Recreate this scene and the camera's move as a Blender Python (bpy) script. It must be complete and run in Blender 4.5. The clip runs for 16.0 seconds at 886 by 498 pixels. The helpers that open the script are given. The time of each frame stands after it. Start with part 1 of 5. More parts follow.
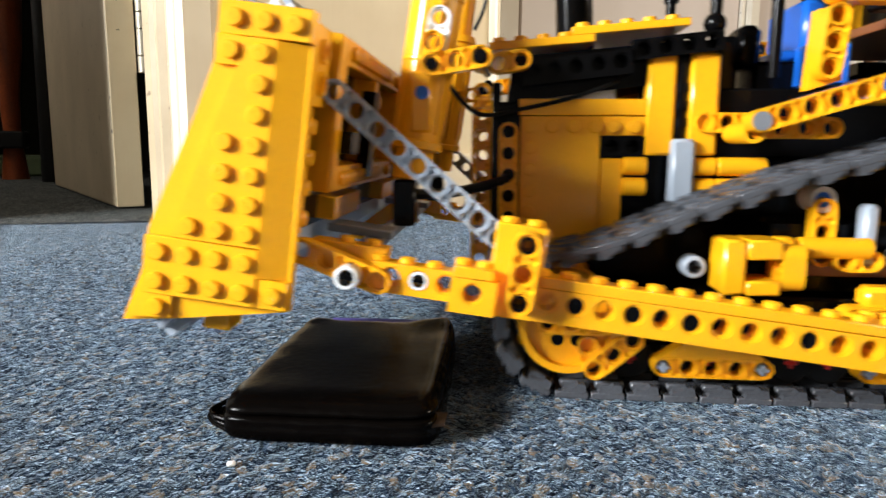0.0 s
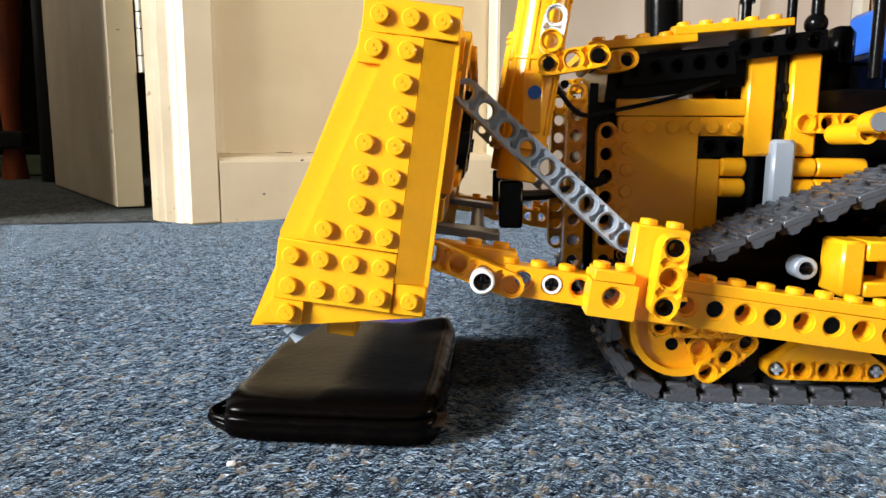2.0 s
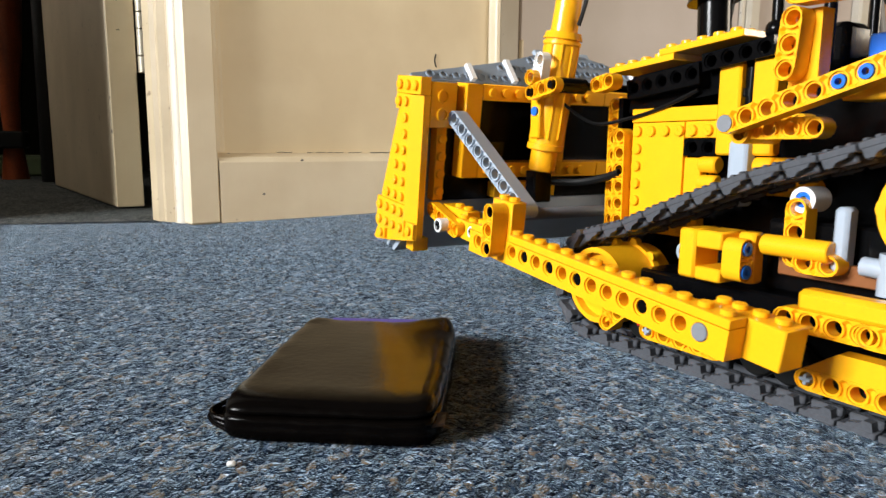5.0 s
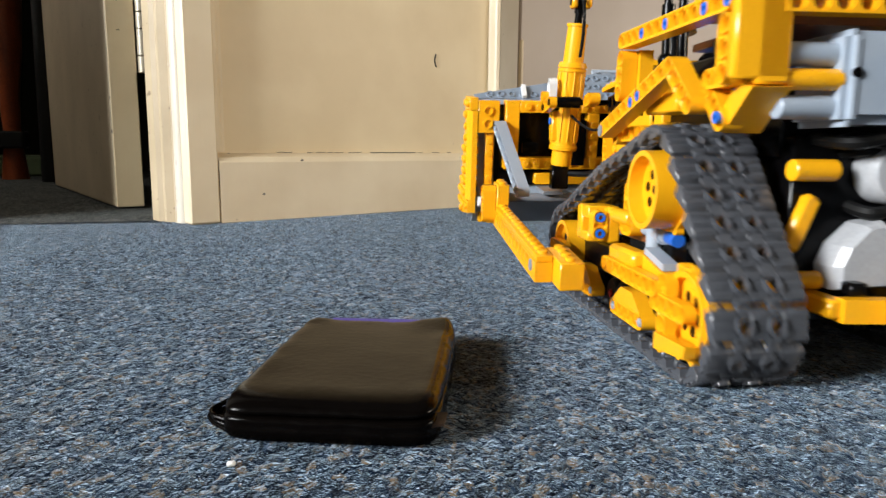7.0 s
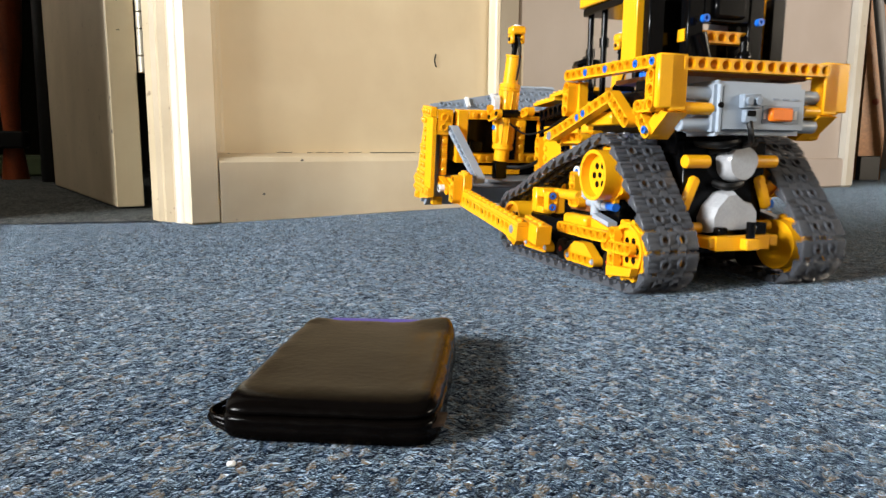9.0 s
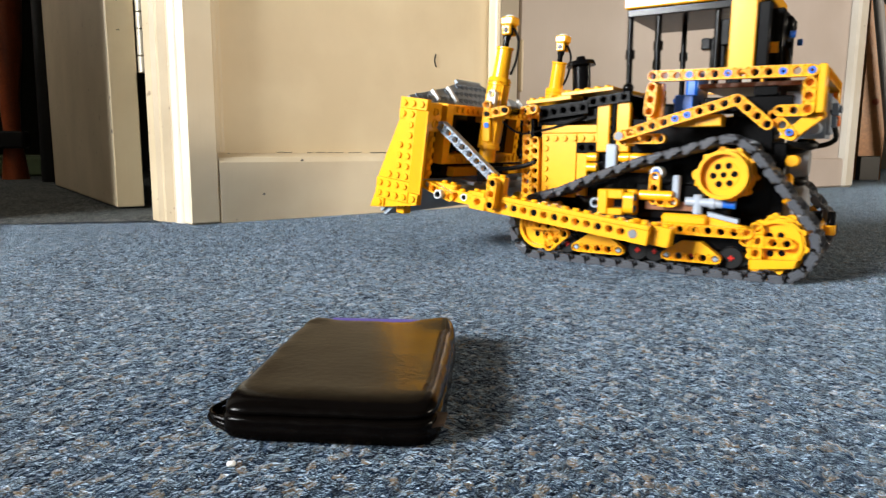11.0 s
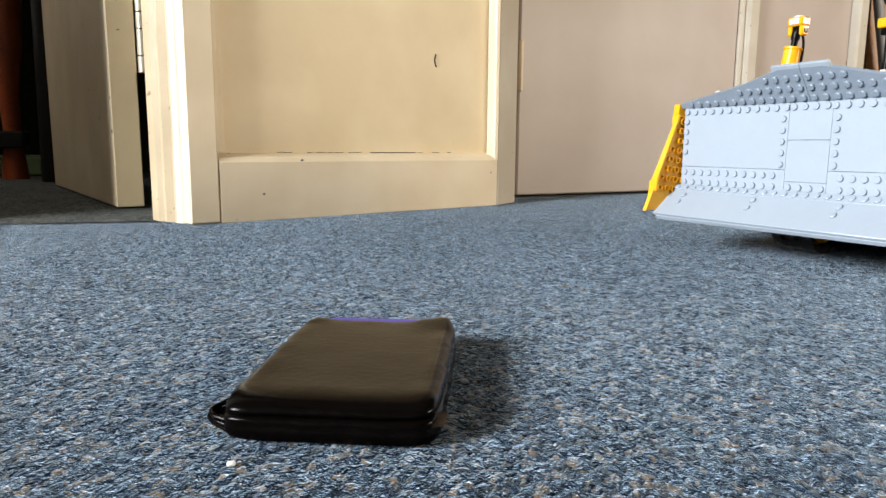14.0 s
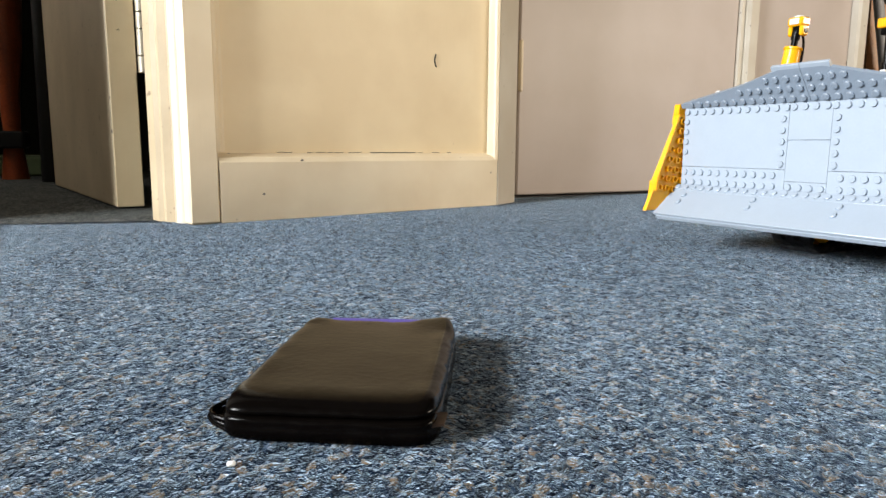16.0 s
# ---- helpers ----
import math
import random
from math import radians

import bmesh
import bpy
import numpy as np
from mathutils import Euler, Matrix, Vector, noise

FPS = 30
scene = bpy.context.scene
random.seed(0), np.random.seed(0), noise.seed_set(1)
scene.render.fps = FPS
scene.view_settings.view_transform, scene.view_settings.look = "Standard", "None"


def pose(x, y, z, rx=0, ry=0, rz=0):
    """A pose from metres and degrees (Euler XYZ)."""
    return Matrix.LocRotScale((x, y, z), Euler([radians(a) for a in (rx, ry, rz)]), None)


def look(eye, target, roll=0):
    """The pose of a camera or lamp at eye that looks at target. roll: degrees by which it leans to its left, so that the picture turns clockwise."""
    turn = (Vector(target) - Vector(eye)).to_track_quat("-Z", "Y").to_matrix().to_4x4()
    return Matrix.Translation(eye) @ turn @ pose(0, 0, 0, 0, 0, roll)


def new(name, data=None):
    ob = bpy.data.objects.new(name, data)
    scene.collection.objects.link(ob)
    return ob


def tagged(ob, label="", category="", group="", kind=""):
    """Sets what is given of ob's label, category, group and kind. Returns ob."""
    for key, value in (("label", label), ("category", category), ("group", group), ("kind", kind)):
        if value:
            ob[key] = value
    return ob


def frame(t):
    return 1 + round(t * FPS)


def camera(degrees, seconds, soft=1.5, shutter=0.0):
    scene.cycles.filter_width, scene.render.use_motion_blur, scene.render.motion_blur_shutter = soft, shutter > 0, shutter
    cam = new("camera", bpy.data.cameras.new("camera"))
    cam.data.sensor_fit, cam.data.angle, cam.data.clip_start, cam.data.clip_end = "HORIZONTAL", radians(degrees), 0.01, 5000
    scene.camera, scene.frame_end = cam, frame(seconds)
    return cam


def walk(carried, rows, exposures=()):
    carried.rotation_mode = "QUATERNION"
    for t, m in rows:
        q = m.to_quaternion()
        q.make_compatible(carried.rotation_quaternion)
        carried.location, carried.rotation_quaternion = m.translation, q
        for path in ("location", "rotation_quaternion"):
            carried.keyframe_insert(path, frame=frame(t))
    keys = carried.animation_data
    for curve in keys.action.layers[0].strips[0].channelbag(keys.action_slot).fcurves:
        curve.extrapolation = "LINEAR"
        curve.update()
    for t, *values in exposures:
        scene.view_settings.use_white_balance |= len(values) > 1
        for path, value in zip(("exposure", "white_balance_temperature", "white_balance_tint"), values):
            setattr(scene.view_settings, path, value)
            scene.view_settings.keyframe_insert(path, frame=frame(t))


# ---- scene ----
cam = camera(66.74, 16.0, soft=1.5, shutter=0.6)
EYE = (0.0, 0.0, 0.0835)
VIEW = pose(*EYE, 90 - 8.553, 0, 0) @ pose(0, 0, 0, 0, 0, 0.42)
walk(cam, [(0.0, VIEW), (16.0, VIEW)], exposures=[(0.0, 0.13), (3.0, 0.08), (4.0, -0.09), (6.5, -0.22), (7.0, -0.22), (7.5, -0.11), (9.0, 0.0), (12.0, 0.07), (16.0, 0.11)])

# ---- world and light ----
world = bpy.data.worlds.new("sky")
scene.world = world
world.use_nodes = True
wn = world.node_tree.nodes
sky = wn.new("ShaderNodeTexSky")
sky.sky_type, sky.sun_disc = "NISHITA", False
sky.sun_elevation, sky.sun_rotation = radians(28), radians(-80)
world.node_tree.links.new(sky.outputs[0], wn["Background"].inputs[0])
wn["Background"].inputs[1].default_value = 0.05
scene.view_settings.exposure = 0.0


def area_light(name, eye, target, width, height, watts, colour):
    lamp = bpy.data.lights.new(name, "AREA")
    lamp.shape, lamp.size, lamp.size_y = "RECTANGLE", width, height
    lamp.energy, lamp.color = watts, colour
    ob = new(name, lamp)
    ob.matrix_world = look(eye, target)
    return ob


# daylight through the west window behind the camera and the wide east window
area_light("window_light_west", (-1.58, -0.65, 0.7), (0.2, 0.3, 0.0), 0.6, 0.46, 100.0, (0.96, 0.985, 1.0))
area_light("window_light_east", (2.17, 0.15, 0.58), (0.0, 0.85, 0.25), 1.0, 0.34, 33.0, (1.0, 0.86, 0.68))

# added fill that brightens the open door's face, no known source
area_light("fill_light_dim_room", (-1.59, 1.25, 1.05), (-0.5, 1.0, 0.15), 0.55, 0.6, 5.5, (1.0, 0.95, 0.86))


# ---- materials ----
def shader(name, colour, rough=0.5, metal=0.0, grain=0.0, scale=60.0, bump=0.0, bump_scale=400.0, spec=0.5, coat=0.0):
    """A surface with two scales of tone variation and fine relief."""
    m = bpy.data.materials.new(name)
    m.use_nodes = True
    nt, n = m.node_tree, m.node_tree.nodes
    b = n["Principled BSDF"]
    b.inputs["Roughness"].default_value, b.inputs["Metallic"].default_value = rough, metal
    b.inputs["Specular IOR Level"].default_value, b.inputs["Coat Weight"].default_value = spec, coat
    b.inputs["Base Color"].default_value = (*colour, 1)
    tc = n.new("ShaderNodeTexCoord")
    if grain:
        a, c = n.new("ShaderNodeTexNoise"), n.new("ShaderNodeTexNoise")
        a.inputs["Scale"].default_value, c.inputs["Scale"].default_value = scale, scale * 9
        a.inputs["Detail"].default_value = c.inputs["Detail"].default_value = 4
        add = n.new("ShaderNodeMath"); add.operation = "ADD"
        mr = n.new("ShaderNodeMapRange")
        mr.inputs["From Min"].default_value, mr.inputs["From Max"].default_value = 0.6, 1.4
        mr.inputs["To Min"].default_value, mr.inputs["To Max"].default_value = 1 - grain, 1 + grain
        mix = n.new("ShaderNodeVectorMath"); mix.operation = "SCALE"
        mix.inputs[0].default_value = colour
        rr = n.new("ShaderNodeMath"); rr.operation = "MULTIPLY_ADD"
        rr.inputs[1].default_value, rr.inputs[2].default_value = grain * 0.8, rough - grain * 0.8
        for t in (a, c):
            nt.links.new(tc.outputs["Object"], t.inputs["Vector"])
        nt.links.new(a.outputs[0], add.inputs[0]); nt.links.new(c.outputs[0], add.inputs[1])
        nt.links.new(add.outputs[0], mr.inputs["Value"]); nt.links.new(mr.outputs[0], mix.inputs["Scale"])
        nt.links.new(mix.outputs[0], b.inputs["Base Color"])
        nt.links.new(mr.outputs[0], rr.inputs[0]); nt.links.new(rr.outputs[0], b.inputs["Roughness"])
    if bump:
        bn, bp = n.new("ShaderNodeTexNoise"), n.new("ShaderNodeBump")
        bn.inputs["Scale"].default_value, bn.inputs["Detail"].default_value = bump_scale, 5
        bp.inputs["Strength"].default_value, bp.inputs["Distance"].default_value = bump, 0.001
        nt.links.new(tc.outputs["Object"], bn.inputs["Vector"])
        nt.links.new(bn.outputs[0], bp.inputs["Height"]); nt.links.new(bp.outputs[0], b.inputs["Normal"])
    return m


def carpet_shader(name, stops, size, sheen):
    """Looped pile: each tuft its own colour, with relief between tufts."""
    m = bpy.data.materials.new(name)
    m.use_nodes = True
    nt, n = m.node_tree, m.node_tree.nodes
    b = n["Principled BSDF"]
    b.inputs["Roughness"].default_value, b.inputs["Specular IOR Level"].default_value = 0.95, 0.1
    b.inputs["Sheen Weight"].default_value, b.inputs["Sheen Roughness"].default_value = sheen, 0.24
    b.inputs["Sheen Tint"].default_value = (0.58, 0.77, 0.97, 1)
    tc, mp = n.new("ShaderNodeTexCoord"), n.new("ShaderNodeMapping")
    mp.inputs["Scale"].default_value = (0.9, 0.62, 1.0)
    warp, mixv = n.new("ShaderNodeTexNoise"), n.new("ShaderNodeVectorMath")
    warp.inputs["Scale"].default_value = size * 0.5
    mixv.operation = "MULTIPLY_ADD"
    mixv.inputs[1].default_value = (0.0042, 0.0042, 0.0)
    vo = n.new("ShaderNodeTexVoronoi"); vo.inputs["Scale"].default_value = size
    vo2 = n.new("ShaderNodeTexVoronoi"); vo2.inputs["Scale"].default_value = size * 2.3
    sep = n.new("ShaderNodeSeparateColor"); ramp = n.new("ShaderNodeValToRGB")
    ramp.color_ramp.interpolation = "LINEAR"
    els = ramp.color_ramp.elements
    while len(els) < len(stops):
        els.new(0.5)
    for e, (p, c) in zip(els, stops):
        e.position, e.color = p, (*c, 1)
    big, fine = n.new("ShaderNodeTexNoise"), n.new("ShaderNodeTexNoise")
    big.inputs["Scale"].default_value, fine.inputs["Scale"].default_value = 14.0, 1500.0
    big.inputs["Detail"].default_value = 5
    f = n.new("ShaderNodeMath"); f.operation = "MULTIPLY_ADD"; f.inputs[1].default_value = 0.5
    shift = n.new("ShaderNodeMath"); shift.operation = "MULTIPLY_ADD"
    shift.inputs[1].default_value, shift.inputs[2].default_value = 0.75, -0.375
    tone = n.new("ShaderNodeMath"); tone.operation = "ADD"
    h = n.new("ShaderNodeMath"); h.operation = "MULTIPLY_ADD"; h.inputs[1].default_value = -1.6
    bp = n.new("ShaderNodeBump"); bp.inputs["Strength"].default_value, bp.inputs["Distance"].default_value = 0.65, 0.0014
    L = nt.links.new
    L(tc.outputs["Object"], mp.inputs["Vector"]); L(tc.outputs["Object"], warp.inputs["Vector"])
    L(warp.outputs["Color"], mixv.inputs[0]); L(mp.outputs[0], mixv.inputs[2])
    L(mixv.outputs[0], vo.inputs["Vector"]); L(mixv.outputs[0], vo2.inputs["Vector"])
    L(tc.outputs["Object"], big.inputs["Vector"]); L(tc.outputs["Object"], fine.inputs["Vector"])
    L(vo.outputs["Color"], sep.inputs[0]); L(fine.outputs[0], shift.inputs[0])
    L(sep.outputs[0], tone.inputs[0]); L(shift.outputs[0], tone.inputs[1]); L(tone.outputs[0], ramp.inputs[0])
    mul = n.new("ShaderNodeVectorMath"); mul.operation = "SCALE"
    mr = n.new("ShaderNodeMapRange")
    mr.inputs["From Min"].default_value, mr.inputs["From Max"].default_value = 0.3, 0.7
    mr.inputs["To Min"].default_value, mr.inputs["To Max"].default_value = 0.8, 1.2
    mid, mm, both = n.new("ShaderNodeTexNoise"), n.new("ShaderNodeMapRange"), n.new("ShaderNodeMath")
    mid.inputs["Scale"].default_value, mid.inputs["Detail"].default_value = 170.0, 4
    mm.inputs["From Min"].default_value, mm.inputs["From Max"].default_value = 0.35, 0.65
    mm.inputs["To Min"].default_value, mm.inputs["To Max"].default_value = 0.75, 1.22
    both.operation = "MULTIPLY"
    L(mp.outputs[0], mid.inputs["Vector"]); L(mid.outputs[0], mm.inputs["Value"])
    L(mr.outputs[0], both.inputs[0]); L(mm.outputs[0], both.inputs[1])
    nap, fuzz = n.new("ShaderNodeMath"), n.new("ShaderNodeMath")
    nap.operation, fuzz.operation = "MULTIPLY_ADD", "MULTIPLY"
    nap.inputs[1].default_value, nap.inputs[2].default_value = 0.4 * sheen, 0.7 * sheen
    L(sep.outputs[0], nap.inputs[0]); L(nap.outputs[0], fuzz.inputs[0]); L(mm.outputs[0], fuzz.inputs[1])
    L(fuzz.outputs[0], b.inputs["Sheen Weight"])
    L(big.outputs[0], mr.inputs["Value"]); L(ramp.outputs[0], mul.inputs[0]); L(both.outputs[0], mul.inputs["Scale"])
    L(mul.outputs[0], b.inputs["Base Color"])
    L(vo.outputs["Distance"], h.inputs[0]); L(vo2.outputs["Distance"], f.inputs[0]); L(fine.outputs[0], f.inputs[2])
    L(f.outputs[0], h.inputs[2]); L(h.outputs[0], bp.inputs["Height"]); L(bp.outputs[0], b.inputs["Normal"])
    return m


def paint_shader(name, colour, dirt, rough=0.45, chips=0.735):
    """Old gloss paint: brush streaks upright, faint grime and a few dark knocks."""
    m = shader(name, colour, rough)
    nt, n = m.node_tree, m.node_tree.nodes
    b, L = n["Principled BSDF"], m.node_tree.links.new
    tc, mp = n.new("ShaderNodeTexCoord"), n.new("ShaderNodeMapping")
    mp.inputs["Scale"].default_value = (260, 260, 9)
    streak, cloud, spots = n.new("ShaderNodeTexNoise"), n.new("ShaderNodeTexNoise"), n.new("ShaderNodeTexNoise")
    cloud.inputs["Scale"].default_value, cloud.inputs["Detail"].default_value = 9.0, 6
    streak.inputs["Scale"].default_value = 1.0
    spots.inputs["Scale"].default_value, spots.inputs["Detail"].default_value = 95.0, 3
    r1, r2 = n.new("ShaderNodeValToRGB"), n.new("ShaderNodeValToRGB")
    r1.color_ramp.elements[0].position, r1.color_ramp.elements[1].position = 0.38, 0.68
    r1.color_ramp.elements[0].color, r1.color_ramp.elements[1].color = (*dirt, 1), (*colour, 1)
    r2.color_ramp.elements[0].position, r2.color_ramp.elements[1].position = chips, chips + 0.02
    r2.color_ramp.elements[0].color, r2.color_ramp.elements[1].color = (0, 0, 0, 1), (0.7, 0.7, 0.7, 1)
    mix = n.new("ShaderNodeMix"); mix.data_type = "RGBA"
    mix.inputs[7].default_value = (0.12, 0.08, 0.05, 1)
    bp = n.new("ShaderNodeBump"); bp.inputs["Strength"].default_value, bp.inputs["Distance"].default_value = 0.14, 0.0008
    L(tc.outputs["Object"], mp.inputs["Vector"]); L(mp.outputs[0], streak.inputs["Vector"])
    L(tc.outputs["Object"], cloud.inputs["Vector"]); L(tc.outputs["Object"], spots.inputs["Vector"])
    L(cloud.outputs[0], r1.inputs[0]); L(spots.outputs[0], r2.inputs[0])
    L(r2.outputs[0], mix.inputs[0]); L(r1.outputs[0], mix.inputs[6]); L(mix.outputs[2], b.inputs["Base Color"])
    L(streak.outputs[0], bp.inputs["Height"]); L(bp.outputs[0], b.inputs["Normal"])
    return m


YELLOW = shader("yellow_plastic", (0.9, 0.415, 0.008), 0.24, grain=0.04, scale=90, bump=0.04, bump_scale=700)
BLACK = shader("black_plastic", (0.0022, 0.0022, 0.0025), 0.2, spec=0.14, grain=0.1, scale=80, bump=0.04, bump_scale=600)
GREY = shader("light_grey_plastic", (0.335, 0.39, 0.46), 0.3, grain=0.04, scale=80, bump=0.03, bump_scale=600)
MIDGREY = shader("mid_grey_plastic", (0.22, 0.265, 0.325), 0.32, grain=0.06, scale=80, bump=0.04, bump_scale=600)
FOIL = shader("silver_tape", (0.42, 0.43, 0.45), 0.22, metal=0.1, grain=0.12, scale=70, bump=0.5, bump_scale=60)
DKGREY = shader("dark_grey_plastic", (0.19, 0.2, 0.22), 0.34, grain=0.08, scale=80, bump=0.05, bump_scale=600)
TREAD = shader("tread_plastic", (0.07, 0.074, 0.084), 0.22, grain=0.15, scale=120, bump=0.1, bump_scale=900)
BLUE = shader("blue_plastic", (0.01, 0.13, 0.6), 0.28, grain=0.05, scale=80)
RED = shader("red_plastic", (0.55, 0.02, 0.012), 0.3, grain=0.05, scale=80)
ORANGE = shader("orange_plastic", (0.9, 0.2, 0.01), 0.3, grain=0.05, scale=80)
WHITE = shader("white_plastic", (0.75, 0.76, 0.76), 0.3, grain=0.04, scale=80)
RUBBER = shader("black_rubber", (0.004, 0.004, 0.004), 0.5, spec=0.2, grain=0.1, scale=90)
TANPLASTIC = shader("brown_plastic", (0.2, 0.07, 0.02), 0.35, grain=0.08, scale=80)
LEATHER = shader("black_leather", (0.0016, 0.0012, 0.001), 0.2, grain=0.1, scale=35, bump=0.1, bump_scale=420, spec=0.08)
BROWN_LEATHER = shader("worn_brown_leather", (0.03, 0.015, 0.007), 0.5, grain=0.2, scale=60, bump=0.2, bump_scale=300)
PURPLE = shader("purple_lining", (0.06, 0.04, 0.3), 0.6, grain=0.15, scale=60)
CARPET = carpet_shader("blue_fleck_carpet", [(0.0, (0.0015, 0.0035, 0.009)), (0.32, (0.005, 0.014, 0.033)), (0.58, (0.0155, 0.029, 0.05)), (0.8, (0.037, 0.046, 0.052)), (1.0, (0.155, 0.113, 0.07))], 560.0, 0.66)
CARPET_HALL = carpet_shader("brown_fleck_carpet", [(0.0, (0.02, 0.022, 0.022)), (0.5, (0.06, 0.065, 0.062)), (1.0, (0.16, 0.155, 0.14))], 600.0, 0.04)
CREAM = paint_shader("cream_gloss_paint", (0.79, 0.65, 0.415), (0.7, 0.555, 0.335), chips=0.78)
CREAM_LIGHT = paint_shader("worn_cream_paint", (0.8, 0.69, 0.5), (0.7, 0.58, 0.4), chips=0.74)
# a duller, darker cream than CREAM, with more chips
CASING = paint_shader("dull_cream_paint", (0.5, 0.4, 0.265), (0.4, 0.315, 0.2), chips=0.69)
WHITE_GLOSS = paint_shader("worn_white_gloss_paint", (0.62, 0.58, 0.5), (0.53, 0.475, 0.385), chips=0.74)
TAUPE = paint_shader("taupe_door_paint", (0.5, 0.43, 0.39), (0.46, 0.39, 0.345), chips=0.8)
WALLPAINT = shader("wall_paint", (0.17, 0.15, 0.125), 0.8, grain=0.06, scale=6, bump=0.15, bump_scale=120)
# near-black tone carries the dimness of the next room
SHADED_WALL = shader("shaded_wall_paint", (0.04, 0.04, 0.03), 0.85, grain=0.15, scale=6, bump=0.1, bump_scale=120)
CEILING = shader("ceiling_paint", (0.25, 0.235, 0.215), 0.9, grain=0.04, scale=5, bump=0.2, bump_scale=90)
REDWOOD = shader("red_brown_wood", (0.36, 0.075, 0.022), 0.35, grain=0.3, scale=25, bump=0.1, bump_scale=150)
PINE = shader("varnished_pine", (0.45, 0.2, 0.07), 0.4, grain=0.3, scale=14, bump=0.1, bump_scale=90)
BLACKWOOD = shader("black_lacquer", (0.005, 0.0045, 0.004), 0.4, grain=0.2, scale=30)
STEEL = shader("painted_steel", (0.6, 0.54, 0.42), 0.4, metal=0.3, grain=0.12, scale=60, bump=0.1)
GREYPAINT = shader("grey_metal_paint", (0.4, 0.4, 0.42), 0.45, grain=0.08, scale=30)
PAPER = shader("white_paper", (0.8, 0.8, 0.78), 0.8, grain=0.04, scale=200)


# ---- mesh tools ----
class Form:
    """Collects vertices and faces of one mesh."""

    def __init__(self, k=1.0):
        self.v, self.f, self.k = [], [], k

    def add(self, verts, faces, m=None):
        o = len(self.v)
        self.v += [tuple(m @ Vector(p)) for p in verts] if m is not None else [tuple(p) for p in verts]
        self.f += [tuple(i + o for i in f) for f in faces]
        return self

    def box(self, x0, x1, y0, y1, z0, z1, e=0.04, m=None, segs=1):
        """A box with chamfered or rounded edges."""
        x0, x1, y0, y1, z0, z1 = min(x0, x1), max(x0, x1), min(y0, y1), max(y0, y1), min(z0, z1), max(z0, z1)
        e = min(e, (x1 - x0) * 0.4, (y1 - y0) * 0.4, (z1 - z0) * 0.4)
        bm = bmesh.new()
        bmesh.ops.create_cube(bm, size=1)
        for p in bm.verts:
            p.co = Vector((x0 if p.co.x < 0 else x1, y0 if p.co.y < 0 else y1, z0 if p.co.z < 0 else z1))
        if e > 0:
            bmesh.ops.bevel(bm, geom=bm.edges[:], offset=e, segments=segs, affect="EDGES")
        bm.verts.index_update()
        self.add([p.co[:] for p in bm.verts], [[p.index for p in f.verts] for f in bm.faces], m)
        bm.free()
        return self

    def prism(self, poly, y0, y1, m=None):
        """A polygon of (x, z) pushed along y from y0 to y1."""
        n = len(poly)
        area = sum(poly[i][0] * poly[(i + 1) % n][1] - poly[(i + 1) % n][0] * poly[i][1] for i in range(n))
        p = poly if area > 0 else poly[::-1]
        a, b = min(y0, y1), max(y0, y1)
        vs = [(x, a, z) for x, z in p] + [(x, b, z) for x, z in p]
        fs = [tuple(range(n)), tuple(range(2 * n - 1, n - 1, -1))]
        fs += [((i + 1) % n, i, i + n, (i + 1) % n + n) for i in range(n)]
        return self.add(vs, fs, m)

    def cyl(self, p, q, r, r2=None, seg=20, hole=0.0, e=0.0, m=None):
        """A rod, cone or tube from p to q, its rims chamfered by e."""
        p, q = Vector(p), Vector(q)
        d = (q - p)
        ln = d.length
        t = d.to_track_quat("Z", "Y").to_matrix()
        r2 = r if r2 is None else r2
        rings = [(r - e, 0), (r, e), (r2, ln - e), (r2 - e, ln)] if e else [(r, 0), (r2, ln)]
        if hole:
            rings = rings + [(hole, ln), (hole, 0)]
        vs, fs = [], []
        for rad, h in rings:
            vs += [p + t @ Vector((rad * math.cos(2 * math.pi * i / seg), rad * math.sin(2 * math.pi * i / seg), h)) for i in range(seg)]
        for k in range(len(rings) - (0 if hole else 1)):
            a, b = k * seg, ((k + 1) % len(rings)) * seg
            fs += [(a + i, a + (i + 1) % seg, b + (i + 1) % seg, b + i) for i in range(seg)]
        if not hole:
            fs += [tuple(range(seg - 1, -1, -1)), tuple(range((len(rings) - 1) * seg, len(rings) * seg))]
        return self.add(vs, fs, m)

    def stud(self, p, d=(0, 0, 1), m=None):
        p, d = Vector(p), Vector(d)
        self.cyl(p - d * 0.02, p + d * 0.21, 0.3, seg=16, e=0.04, m=m)
        side = d.orthogonal().normalized() * 0.085
        for k in (-1, 1):
            self.cyl(p + d * 0.205 + side * k, p + d * 0.228 + side * k, 0.07, 0.055, seg=6, m=m)
        return self

    def ball(self, c, r, sx=1.0, sy=1.0, sz=1.0, seg=16, m=None):
        vs, fs, rows = [], [], seg // 2
        for i in range(rows + 1):
            a = math.pi * i / rows
            vs += [(c[0] + r * sx * math.sin(a) * math.cos(2 * math.pi * j / seg), c[1] + r * sy * math.sin(a) * math.sin(2 * math.pi * j / seg), c[2] + r * sz * math.cos(a)) for j in range(seg)]
        for i in range(rows):
            fs += [(i * seg + j, (i + 1) * seg + j, (i + 1) * seg + (j + 1) % seg, i * seg + (j + 1) % seg) for j in range(seg)]
        return self.add(vs, fs, m)

